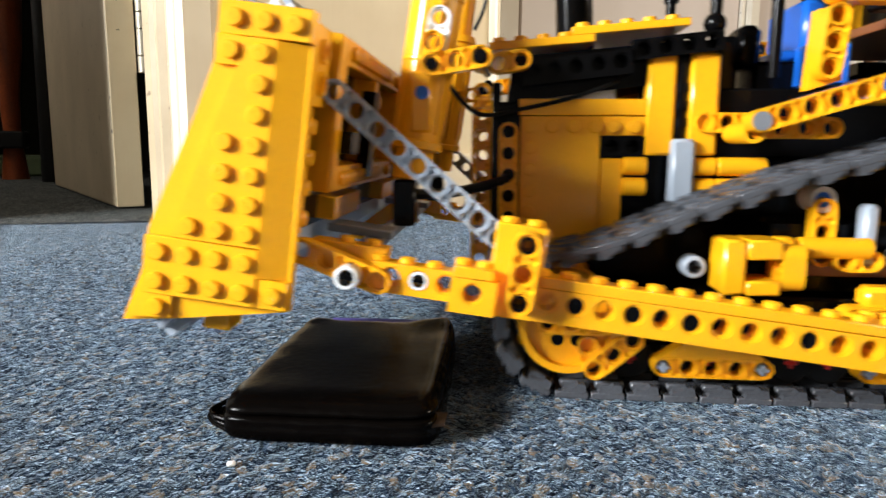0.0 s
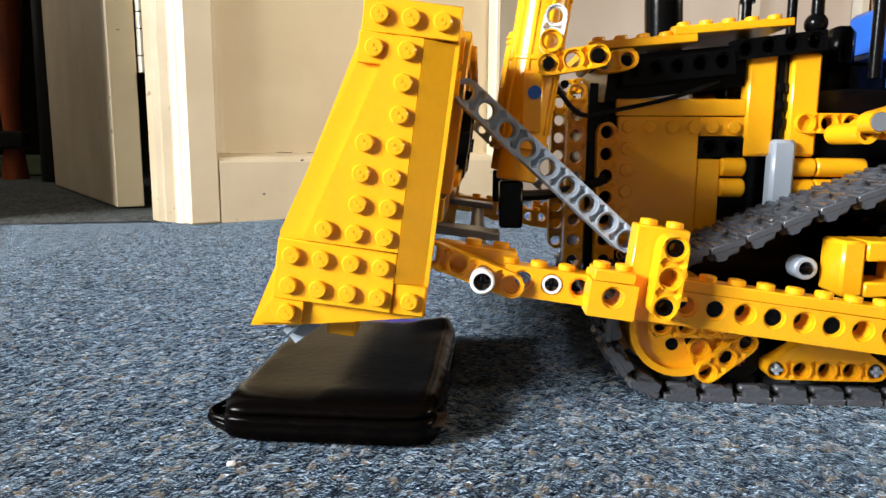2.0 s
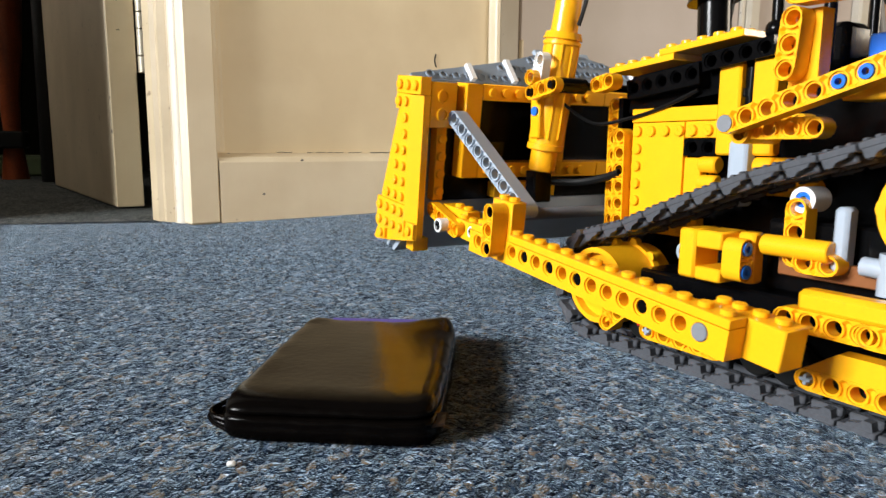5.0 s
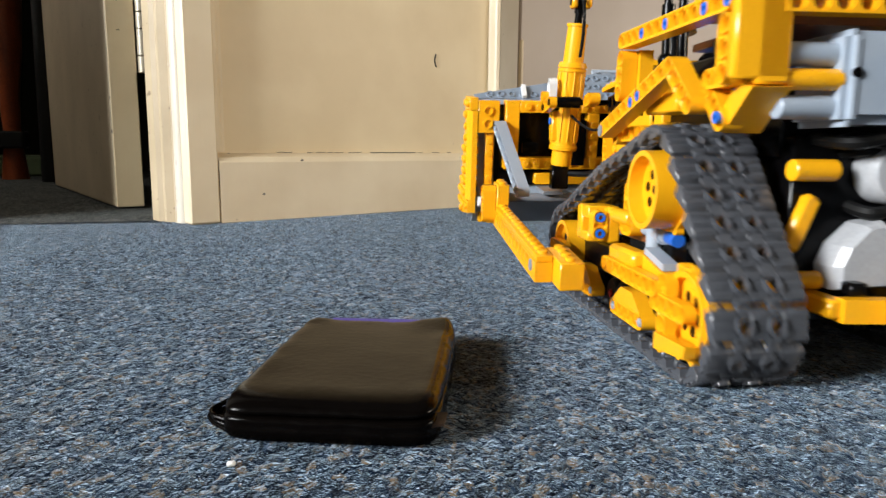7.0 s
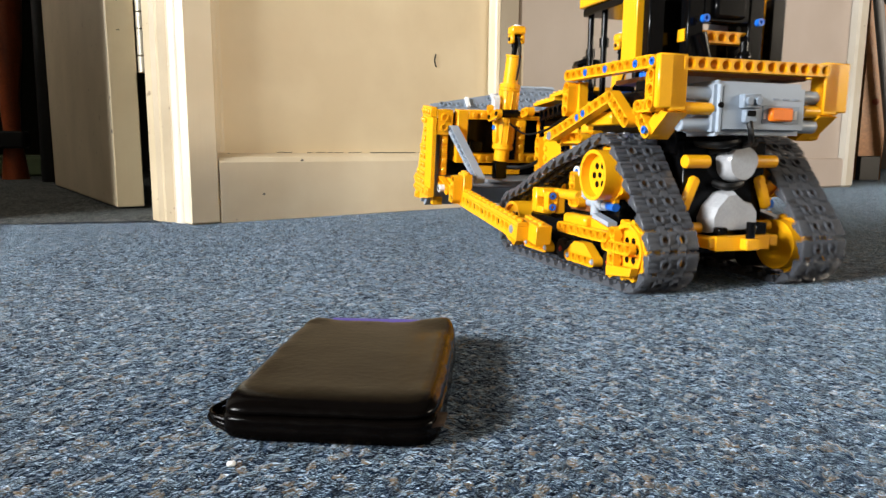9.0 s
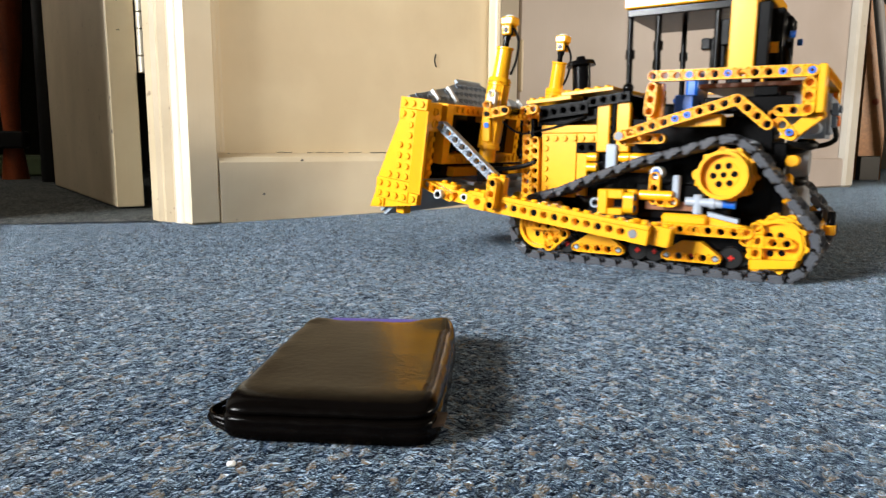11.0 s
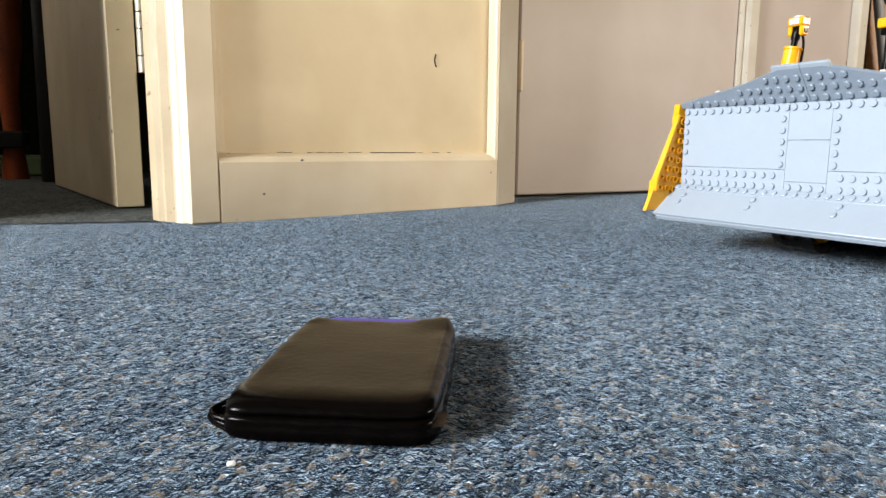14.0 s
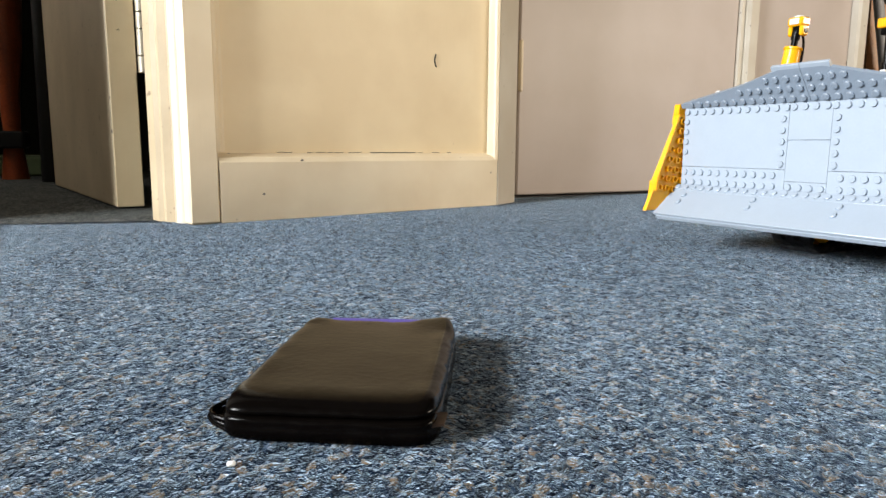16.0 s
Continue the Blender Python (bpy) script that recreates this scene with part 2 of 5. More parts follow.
    def hose(self, pts, r, seg=8, steps=6):
        """A bent tube through the points."""
        pts = [Vector(p) for p in pts]
        path = []
        for i in range(len(pts) - 1):
            a, b, c, d = pts[max(i - 1, 0)], pts[i], pts[i + 1], pts[min(i + 2, len(pts) - 1)]
            for s in range(steps):
                t = s / steps
                path.append(0.5 * ((2 * b) + (c - a) * t + (2 * a - 5 * b + 4 * c - d) * t * t + (3 * b - a - 3 * c + d) * t ** 3))
        path.append(pts[-1])
        vs, fs = [], []
        for i, p in enumerate(path):
            t = (path[min(i + 1, len(path) - 1)] - path[max(i - 1, 0)]).to_track_quat("Z", "Y").to_matrix()
            vs += [p + t @ Vector((r * math.cos(2 * math.pi * j / seg), r * math.sin(2 * math.pi * j / seg), 0)) for j in range(seg)]
        for i in range(len(path) - 1):
            fs += [(i * seg + j, i * seg + (j + 1) % seg, (i + 1) * seg + (j + 1) % seg, (i + 1) * seg + j) for j in range(seg)]
        fs += [tuple(range(seg - 1, -1, -1)), tuple(range((len(path) - 1) * seg, len(path) * seg))]
        return self.add(vs, fs)

    def bar(self, n, lo=-0.45, hi=0.45, th=0.95, round_ends=True, studs=False, over=0.0, pocket=None, m=None):
        """A beam of n pin holes along x from 0 to n - 1, the holes through y with recessed rims."""
        S, N = 6, 24
        vs, fs = [], []
        rad = (hi - lo) / 2
        mid = (hi + lo) / 2
        pocket = round_ends if pocket is None else pocket
        for k in range(n):
            first, last = k == 0, k == n - 1
            xl, xr = k - 0.5 - (over if first else 0), k + 0.5 + (over if last else 0)
            xl = k if first and round_ends else xl
            xr = k if last and round_ends else xr
            out = []
            for i in range(S):
                out.append((xl + (xr - xl) * i / S, lo))
            for i in range(S):
                a = -math.pi / 2 + math.pi * i / S
                out.append((k + rad * math.cos(a), mid + rad * math.sin(a)) if last and round_ends else (xr, lo + (hi - lo) * i / S))
            for i in range(S):
                out.append((xr + (xl - xr) * i / S, hi))
            for i in range(S):
                a = math.pi / 2 + math.pi * i / S
                out.append((k + rad * math.cos(a), mid + rad * math.sin(a)) if first and round_ends else (xl, hi - (hi - lo) * i / S))
            ang = [-3 * math.pi / 4 + 2 * math.pi * i / N for i in range(N)]
            c1 = [(k + 0.385 * math.cos(a), 0.385 * math.sin(a)) for a in ang]
            c0 = [(k + 0.3 * math.cos(a), 0.3 * math.sin(a)) for a in ang]
            o = len(vs)
            h = th / 2
            lip = [(k + 0.43 * math.cos(a), max(lo + 0.06, min(hi - 0.06, 0.43 * math.sin(a)))) for a in ang]
            low = [0.16 if pocket and ((S < i < 2 * S and not last) or (i > 3 * S and not first)) else 0.0 for i in range(N)]
            flat = [0.0] * N
            rings = ((out, -h, low, 1), (lip, -h, low, 1), (lip, -h, flat, 1), (c1, -h, flat, 1), (c1, 0.1 - h, flat, 1), (c0, 0.1 - h, flat, 1),
                     (c0, h - 0.1, flat, 1), (c1, h - 0.1, flat, 1), (c1, h, flat, 1), (lip, h, flat, 1), (lip, h, low, -1), (out, h, low, -1))
            for ring, y, deep, sg in rings:
                vs += [(x, y + sg * q, z) for (x, z), q in zip(ring, deep)]
            for r in range(11):
                a, b = o + r * N, o + (r + 1) * N
                fs += [(a + i, a + (i + 1) % N, b + (i + 1) % N, b + i) for i in range(N)]
            for i in range(N):
                if (S <= i < 2 * S and not last) or (i >= 3 * S and not first):
                    continue
                fs.append((o + (i + 1) % N, o + i, o + 11 * N + i, o + 11 * N + (i + 1) % N))
        self.add(vs, fs, m)
        if studs:
            for k in range(n + 1):
                self.stud((k - 0.5, 0, hi), m=m)
        return self

    def mesh(self, name, material, flip=False, scale=1.0, smooth=False, weld=False):
        me = bpy.data.meshes.new(name)
        vs = [(x * scale, -y * scale if flip else y * scale, z * scale) for x, y, z in self.v]
        me.from_pydata(vs, [], [f[::-1] for f in self.f] if flip else self.f)
        me.materials.append(material)
        me.update()
        if weld:
            bm = bmesh.new()
            bm.from_mesh(me)
            bmesh.ops.remove_doubles(bm, verts=bm.verts[:], dist=2e-6)
            bm.to_mesh(me)
            bm.free()
        if smooth:
            me.polygons.foreach_set("use_smooth", [True] * len(me.polygons))
            me.set_sharp_from_angle(angle=radians(38))
        return me


U = 0.008  # one stud


def part(name, form, material, parent=None, label="", flip=False, scale=U, m=None, smooth=True):
    """Links a form as one mesh object, under a thing or a part."""
    ob = new(name, form if isinstance(form, bpy.types.Mesh) else form.mesh(name, material, flip, scale, smooth))
    if parent is not None:
        ob.parent = parent
    if m is not None:
        ob.matrix_basis = m
    return tagged(ob, label)


def thing(name, label, category, group="", kind=""):
    return tagged(new(name), label, category, group, kind)


bars = {}


def piece(name, parent, material, at, angle=0.0, n=3, tilt=0.0, yaw=0.0, label="", **how):
    """A pin-hole beam whose first hole lies at the given place in studs; angle: rise along the beam in degrees. Alike beams share a mesh."""
    key = (n, material.name, tuple(sorted(how.items())))
    if key not in bars:
        bars[key] = Form().bar(n, **how).mesh(name, material, scale=U, smooth=True, weld=True)
    m = pose(at[0] * U, at[1] * U, at[2] * U, 0, 0, yaw) @ pose(0, 0, 0, 0, -angle, 0) @ pose(0, 0, 0, tilt, 0, 0)
    return part(name, bars[key], material, parent, label, m=m)


def wall_frame(x, y, angle):
    """Local x along a wall, local -y towards the room."""
    return pose(x, y, 0, 0, 0, angle)


# ---- the room ----
def spaced(lo, hi, f0, f1, fine, coarse):
    a = list(np.arange(lo, f0, coarse)) + list(np.arange(f0, f1, fine)) + list(np.arange(f1, hi + coarse, coarse))
    return np.array(a)


def build_floor():
    xs, ys = spaced(-2.2, 2.6, -0.32, 0.62, 0.002, 0.06), spaced(-1.6, 3.4, 0.1, 0.85, 0.002, 0.06)
    rng = np.random.default_rng(4)
    gx, gy = np.meshgrid(xs, ys)
    z = rng.uniform(-0.0009, 0.0002, gx.shape)
    inner = (gx > -0.31) & (gx < 0.61) & (gy > 0.11) & (gy < 0.84)
    z = np.where(inner, z, -0.0006)
    jit = np.where(inner, 0.0005, 0)
    gx, gy = gx + jit * rng.uniform(-1, 1, gx.shape), gy + jit * rng.uniform(-1, 1, gx.shape)
    w, h = len(xs), len(ys)
    i = np.arange(w * h).reshape(h, w)
    q = np.stack([i[:-1, :-1], i[:-1, 1:], i[1:, 1:], i[1:, :-1]], -1).reshape(-1, 4)
    me = bpy.data.meshes.new("floor")
    me.from_pydata(np.stack([gx, gy, z], -1).reshape(-1, 3).tolist(), [], q.tolist())
    me.materials.append(CARPET)
    me.polygons.foreach_set("use_smooth", [True] * len(me.polygons))
    tagged(new("floor", me), "blue carpet of short flecked loop pile", "carpet", kind="structure")


def setting(name, form, material, label, category="wall", m=None, smooth=False):
    return tagged(part(name, form, material, None, "", scale=1.0, m=m, smooth=smooth), label, category, kind="structure")


def build_walls():
    # the slanting panelled wall: bottom rail, stiles, recessed panel with bevels
    a = wall_frame(-0.243, 0.735, 39.37)
    w = setting("wall_panelled", Form().box(-0.03, 0.42, 0.022, 0.1, 0, 2.3, 0), CREAM, "cream gloss-painted wooden panelling with worn edges", m=a)
    part("panel", Form().box(0.0, 0.41, 0.014, 0.03, 0.07, 1.15, 0), CREAM, w, scale=1.0, smooth=False)
    rail = Form()
    prof = [(0.0, 0.0), (0.0, 0.066), (0.003, 0.0715), (0.008, 0.0735), (0.015, 0.0765), (0.021, 0.0765), (0.021, 0.0)]
    rail.add([(0.0, d, z) for d, z in prof] + [(0.4165, d, z) for d, z in prof], [tuple(range(7)), tuple(range(13, 6, -1))] + [((i + 1) % 7, i, i + 7, (i + 1) % 7 + 7) for i in range(7)])
    part("bottom_rail", rail, CREAM_LIGHT, w, "cream rail with a worn moulded top edge", scale=1.0, smooth=False)
    st = Form()
    prof = [(0.408, 0.0142), (0.4095, 0.0095), (0.4102, 0.003), (0.4115, 0.0002), (0.4165, -0.001), (0.4165, 0.02), (0.408, 0.02)]
    st.add([(x, y, 0.066) for x, y in prof] + [(x, y, 2.2) for x, y in prof], [tuple(range(6, -1, -1)), tuple(range(7, 14))] + [(i, (i + 1) % 7, (i + 1) % 7 + 7, i + 7) for i in range(7)])
    part("stile", st, CREAM_LIGHT, w, "pale worn stile", scale=1.0, smooth=False)
    st = Form().box(-0.034, -0.001, 0.0, 0.02, 0, 2.2, 0.002)
    prof = [(-0.001, 0.003), (0.003, 0.0045), (0.009, 0.0125), (0.012, 0.0139), (0.012, 0.02), (-0.001, 0.02)]
    st.add([(x, y, 0.0775) for x, y in prof] + [(x, y, 2.2) for x, y in prof], [tuple(range(5, -1, -1)), tuple(range(6, 12))] + [(i, (i + 1) % 6, (i + 1) % 6 + 6, i + 6) for i in range(6)])
    part("stile", st, CREAM_LIGHT, w, "wide cream stile", scale=1.0, smooth=False)
    mark = Form().hose([(0.3115, 0.0138, 0.192), (0.3085, 0.0136, 0.2), (0.3105, 0.0136, 0.209)], 0.0009)
    part("scuff_mark", mark, BLACKWOOD, w, "small dark brown chip in the paint", scale=1.0)
    # cracks between panel and rail, and small knocks in the paint
    rng = random.Random(8)
    for x0, x1 in ((0.074, 0.093), (0.113, 0.121), (0.125, 0.138), (0.141, 0.148), (0.1505, 0.163), (0.171, 0.19), (0.203, 0.276), (0.281, 0.288), (0.305, 0.318), (0.332, 0.339)):
        n = max(2, int((x1 - x0) / 0.006))
        part("paint_crack", Form().hose([(x0 + (x1 - x0) * i / n, 0.0139, 0.0769 + rng.uniform(-0.0003, 0.0003)) for i in range(n + 1)], 0.00042 if x1 - x0 < 0.05 else 0.0006, 6, 2), BLACKWOOD, w, "dark crack along the panel's foot", scale=1.0)
    for x, z, r in ((0.0995, 0.068, 0.0016), (0.19, 0.05, 0.0012), (0.262, 0.035, 0.0013), (0.306, 0.0465, 0.0012), (0.285, 0.026, 0.0014), (0.05, 0.03, 0.0015)):
        part("paint_chip", Form().ball((x, 0.0 if z < 0.066 else 0.0006, z), r, 1.3, 0.25, 0.8, 10), WALLPAINT if x < 0.11 else CREAM_LIGHT, w, scale=1.0)
    # corner casing with its mouldings
    c = Form()
    poly = [(-0.2685, 0.7145), (-0.276, 0.7325), (-0.2835, 0.7285), (-0.2925, 0.7335), (-0.2965, 0.741), (-0.3055, 0.7405), (-0.3105, 0.7465), (-0.3165, 0.7465), (-0.3265, 0.7535), (-0.318, 0.79), (-0.26, 0.82), (-0.235, 0.76)]
    poly = poly[1:]
    n = len(poly)
    c.add([(x, y, 0) for x, y in poly] + [(x, y, 2.3) for x, y in poly], [tuple(range(n)), tuple(range(2 * n - 1, n - 1, -1))] + [((i + 1) % n, i, i + n, (i + 1) % n + n) for i in range(n)])
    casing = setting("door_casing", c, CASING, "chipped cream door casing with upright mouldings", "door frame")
    # bead in paler paint than the casing, which puts in its highlight
    bead = Form().cyl((-0.2835, 0.7365, 0.0), (-0.2835, 0.7365, 2.3), 0.0088, seg=20)
    part("bead", bead, WHITE_GLOSS, casing, "rounded bead coloured white for its highlight, worn along its edge", scale=1.0)
    rng = random.Random(21)
    for i in range(16):
        a, z = radians(rng.uniform(195, 255)), rng.uniform(0.004, 0.3)
        part("paint_chip", Form().ball((-0.2835 + 0.0088 * math.cos(a), 0.7365 + 0.0088 * math.sin(a), z), 0.0013 * rng.uniform(0.5, 1.0), 0.7, 0.4, rng.uniform(1.0, 3.0), 8), TAUPE, casing, scale=1.0)
    # pillar between the panelling and the second door
    b = Form()
    poly = [(0.0805, 1.0), (0.1115, 1.056), (0.119, 1.16), (0.1, 1.22), (0.0, 1.1), (0.05, 1.02)]
    n = len(poly)
    b.add([(x, y, 0) for x, y in poly] + [(x, y, 2.3) for x, y in poly], [tuple(range(n - 1, -1, -1)), tuple(range(n, 2 * n))] + [(i, (i + 1) % n, (i + 1) % n + n, i + n) for i in range(n)])
    setting("door_post", b, WHITE_GLOSS, "pale grey-cream door post beside the panelling", "door frame")
    # second door, closed, and the wall beyond it
    d = wall_frame(0.124, 1.155, 28.15)
    o = setting("door_2", Form().box(0.002, 0.528, 0.0, 0.04, 0.004, 2.0, 0.002), TAUPE, "plain taupe-painted flush door, closed", "door", m=d)
    part("hinge", Form().box(0.001, 0.008, -0.004, 0.004, 0.178, 0.262, 0.002), CREAM_LIGHT, o, "painted hinge leaf", scale=1.0)
    f = Form().box(0.53, 0.585, -0.004, 0.05, 0, 2.2, 0.003)
    f.box(0.543, 0.577, -0.014, 0.0, 0, 2.2, 0.006)
    setting("door_casing_far", f, WHITE_GLOSS, "pale cream door casing", "door frame", m=d)
    f = Form().box(0.585, 0.92, 0.0, 0.08, 0.0, 2.3, 0)
    wb = setting("wall_far", f, TAUPE, "taupe-painted wall beside the open doorway", m=d)
    part("skirting", Form().box(0.586, 0.92, -0.012, -0.0005, 0, 0.067, 0.004), TAUPE, wb, "taupe-painted skirting board", scale=1.0)
    f = Form().box(0.9, 0.935, -0.02, 0.1, 0, 2.2, 0.005)
    setting("doorway_trim", f, WHITE_GLOSS, "white-edged trim of the open doorway", "door frame", m=d)
    # black sheet drawn for the shade below the door
    setting("threshold", Form().box(0.0, 0.53, 0.001, 0.2, -0.002, 0.0008, 0), BLACKWOOD, "black strip for the shade in the gap under the closed door", "threshold", m=d)
    # room shell, mostly out of view, its colours darkened to weaken bounced light
    s = Form()
    # the opening at y 0.95 to 1.55 is added for the fill lamp
    s.box(-1.7, -1.6, -1.5, -1.15, 0, 2.4, 0).box(-1.7, -1.6, -0.15, 0.95, 0, 2.4, 0).box(-1.7, -1.6, 1.55, 3.4, 0, 2.4, 0).box(-1.7, -1.6, 0.95, 1.55, 0, 0.7, 0).box(-1.7, -1.6, 0.95, 1.55, 1.4, 2.4, 0).box(-1.7, -1.6, -1.15, -0.15, 0, 0.45, 0).box(-1.7, -1.6, -1.15, -0.15, 1.25, 2.4, 0)
    setting("wall_west", s, WALLPAINT, "plain unseen wall with a window opening and an added one for the fill lamp")
    setting("wall_south", Form().box(-1.6, 2.2, -1.5, -1.4, 0, 2.4, 0), WALLPAINT, "plain wall behind the camera")
    s = Form()
    s.box(2.2, 2.3, -1.4, -0.4, 0, 2.4, 0).box(2.2, 2.3, 0.7, 3.3, 0, 2.4, 0).box(2.2, 2.3, -0.4, 0.7, 0, 0.4, 0).box(2.2, 2.3, -0.4, 0.7, 1.3, 2.4, 0)
    setting("wall_east", s, WALLPAINT, "plain unseen wall with a window opening, coloured dark to cut bounce")
    setting("wall_north", Form().box(-1.6, 2.2, 3.2, 3.3, 0, 2.4, 0), WALLPAINT, "plain wall coloured dark to cut bounce")
    setting("ceiling", Form().box(-1.7, 2.3, -1.5, 3.3, 2.4, 2.5, 0), CEILING, "plain unseen ceiling coloured dark to cut bounce", "ceiling")
    # partition that closes the dim room behind the open door, its shade put into the colour
    setting("wall_dim_room", Form().box(-1.6, 0.05, 2.3, 2.4, 0, 2.4, 0), SHADED_WALL, "wall of the next room, coloured dark for its dimness")
    s = Form()
    s.add([(-0.26, 0.83, 0), (0.06, 1.12, 0), (0.0, 2.3, 0), (-0.1, 2.3, 0), (-0.26, 0.83, 2.4), (0.06, 1.12, 2.4), (0.0, 2.3, 2.4), (-0.1, 2.3, 2.4)], [(0, 1, 5, 4), (1, 2, 6, 5), (2, 3, 7, 6), (3, 0, 4, 7)])
    setting("wall_between", s, SHADED_WALL, "inner wall behind the panelling, coloured dark for dimness")
    # unseen wall, its end placed to shade the open door from the west lamp
    s = Form().box(-1.6, -0.565, 0.66, 0.74, 0, 2.4, 0)
    setting("wall_light_block", s, WALLPAINT, "unseen wall beside the doorway, keeps west light off the open door")
    s = Form().add([(-0.62, 0.655, 0.0008), (-0.3, 0.752, 0.0008), (-0.27, 0.84, 0.0022), (-0.1, 2.3, 0.0022), (-1.6, 2.3, 0.0022), (-1.6, 0.74, 0.0022), (-1.6, 0.655, 0.0008)], [(0, 1, 2, 5, 6), (2, 3, 4, 5)])
    setting("floor_dim_room", s, CARPET_HALL, "worn grey-brown carpet in the dim room", "carpet")


def build_open_door():
    # slab hinged at its edge, standing open into the dim room
    m = pose(-0.394, 0.887, 0, 0, 0, 180 - 53.7)
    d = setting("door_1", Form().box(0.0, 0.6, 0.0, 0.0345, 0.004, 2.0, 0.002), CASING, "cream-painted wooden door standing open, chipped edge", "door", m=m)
    part("door_edge", Form().box(-0.0012, 0.002, 0.0008, 0.0337, 0.0045, 2.0, 0.0008), CREAM, d, "cream door edge with dark chips", scale=1.0, smooth=False)
    h = Form()
    for i, (z0, z1) in enumerate(((0.176, 0.196), (0.1975, 0.2295), (0.231, 0.25), (0.2515, 0.283), (0.2845, 0.31))):
        h.cyl((-0.005, -0.006, z0), (-0.005, -0.006, z1), 0.0055, seg=14)
    part("hinge", h, STEEL, d, "cream-painted butt hinge", scale=1.0)
    rng = random.Random(12)
    for z in (0.02, 0.052, 0.071, 0.101, 0.118, 0.143, 0.151, 0.184, 0.205, 0.233, 0.262):
        part("paint_chip", Form().ball((0.0006, 0.0007 if rng.random() < 0.6 else 0.034, z), 0.0024 * rng.uniform(0.5, 1.0), 0.7, 0.6, rng.uniform(0.7, 1.8), 8), BLACKWOOD, d, scale=1.0)
    s = Form()
    for z in (0.262, 0.226):
        s.box(-0.0012, 0.001, 0.018, 0.0225, z, z + 0.0025, 0.0004)
    part("screw_slot", s, BLACKWOOD, d, "dark screw slots in the door edge", scale=1.0)


def build_dim_room_things():
    c = thing("table", "dark red-brown wooden table with turned legs in the dim room", "table")
    leg = Form()
    prof = [(0.0, 0.03), (0.05, 0.024), (0.1, 0.018), (0.2, 0.022), (0.3, 0.034), (0.42, 0.042), (0.45, 0.03), (0.48, 0.045), (0.62, 0.045)]
    ring = [(math.cos(2 * math.pi * i / 18), math.sin(2 * math.pi * i / 18)) for i in range(18)]
    leg.add([(r * x, r * y, z) for z, r in prof for x, y in ring], [(k * 18 + i, k * 18 + (i + 1) % 18, k * 18 + 18 + (i + 1) % 18, k * 18 + 18 + i) for k in range(len(prof) - 1) for i in range(18)])
    me = leg.mesh("leg", REDWOOD, smooth=True)
    for x, y in ((-1.025, 1.62), (-1.5, 1.62), (-1.025, 2.15), (-1.5, 2.15)):
        part("leg", me, REDWOOD, c, m=pose(x, y, 0.0))
    part("tabletop", Form().box(-1.56, -1.0, 1.56, 2.2, 0.62, 0.66, 0.008), REDWOOD, c, scale=1.0)
    part("stretcher", Form().box(-1.5, -0.98, 1.585, 1.615, 0.075, 0.115, 0.004), BLACKWOOD, c, "black lower stretcher", scale=1.0)
    # made-up stool whose black leg fills the dark gap left of the door
    st = thing("stool", "added black stool for the dark gap beside the open door", "stool")
    for x, y in ((-0.872, 1.5), (-0.66, 1.62), (-0.86, 1.8)):
        part("leg", Form().cyl((x, y, 0.003), (x + 0.01, y, 0.6), 0.018, 0.018, 16), BLACKWOOD, st, scale=1.0)
    part("seat", Form().cyl((-0.82, 1.64, 0.6), (-0.82, 1.64, 0.64), 0.19, seg=28, e=0.008), BLACKWOOD, st, scale=1.0)
    b = Form().box(-1.55, -1.0, 1.75, 1.95, 0.003, 0.055, 0.006)
    tagged(part("storage_box", b, shader("olive_card", (0.1, 0.13, 0.06), 0.7, grain=0.15, scale=30), None, scale=1.0), "low olive-green box under the table", "box")


def build_far_room_things():
    t = thing("easel", "varnished pine frame leaning beside a grey metal strut", "wooden frame")
    p = Form().prism([(1.135, 0.004), (1.2, 0.004), (1.2, 0.44), (1.13, 0.5)], 1.86, 1.885)
    part("board", p, PINE, t, "knotty varnished pine board", scale=1.0, smooth=False)
    part("foot_block", Form().box(1.13, 1.185, 1.84, 1.859, 0.004, 0.07, 0.002), BLACKWOOD, t, "black foot block", scale=1.0)
    part("knot", Form().cyl((1.166, 1.8595, 0.215), (1.166, 1.857, 0.215), 0.009, seg=12), REDWOOD, t, scale=1.0)
    part("strut", Form().cyl((1.22, 1.83, 0.004), (1.1, 1.83, 0.62), 0.012, seg=12), GREYPAINT, t, "grey metal strut", scale=1.0)


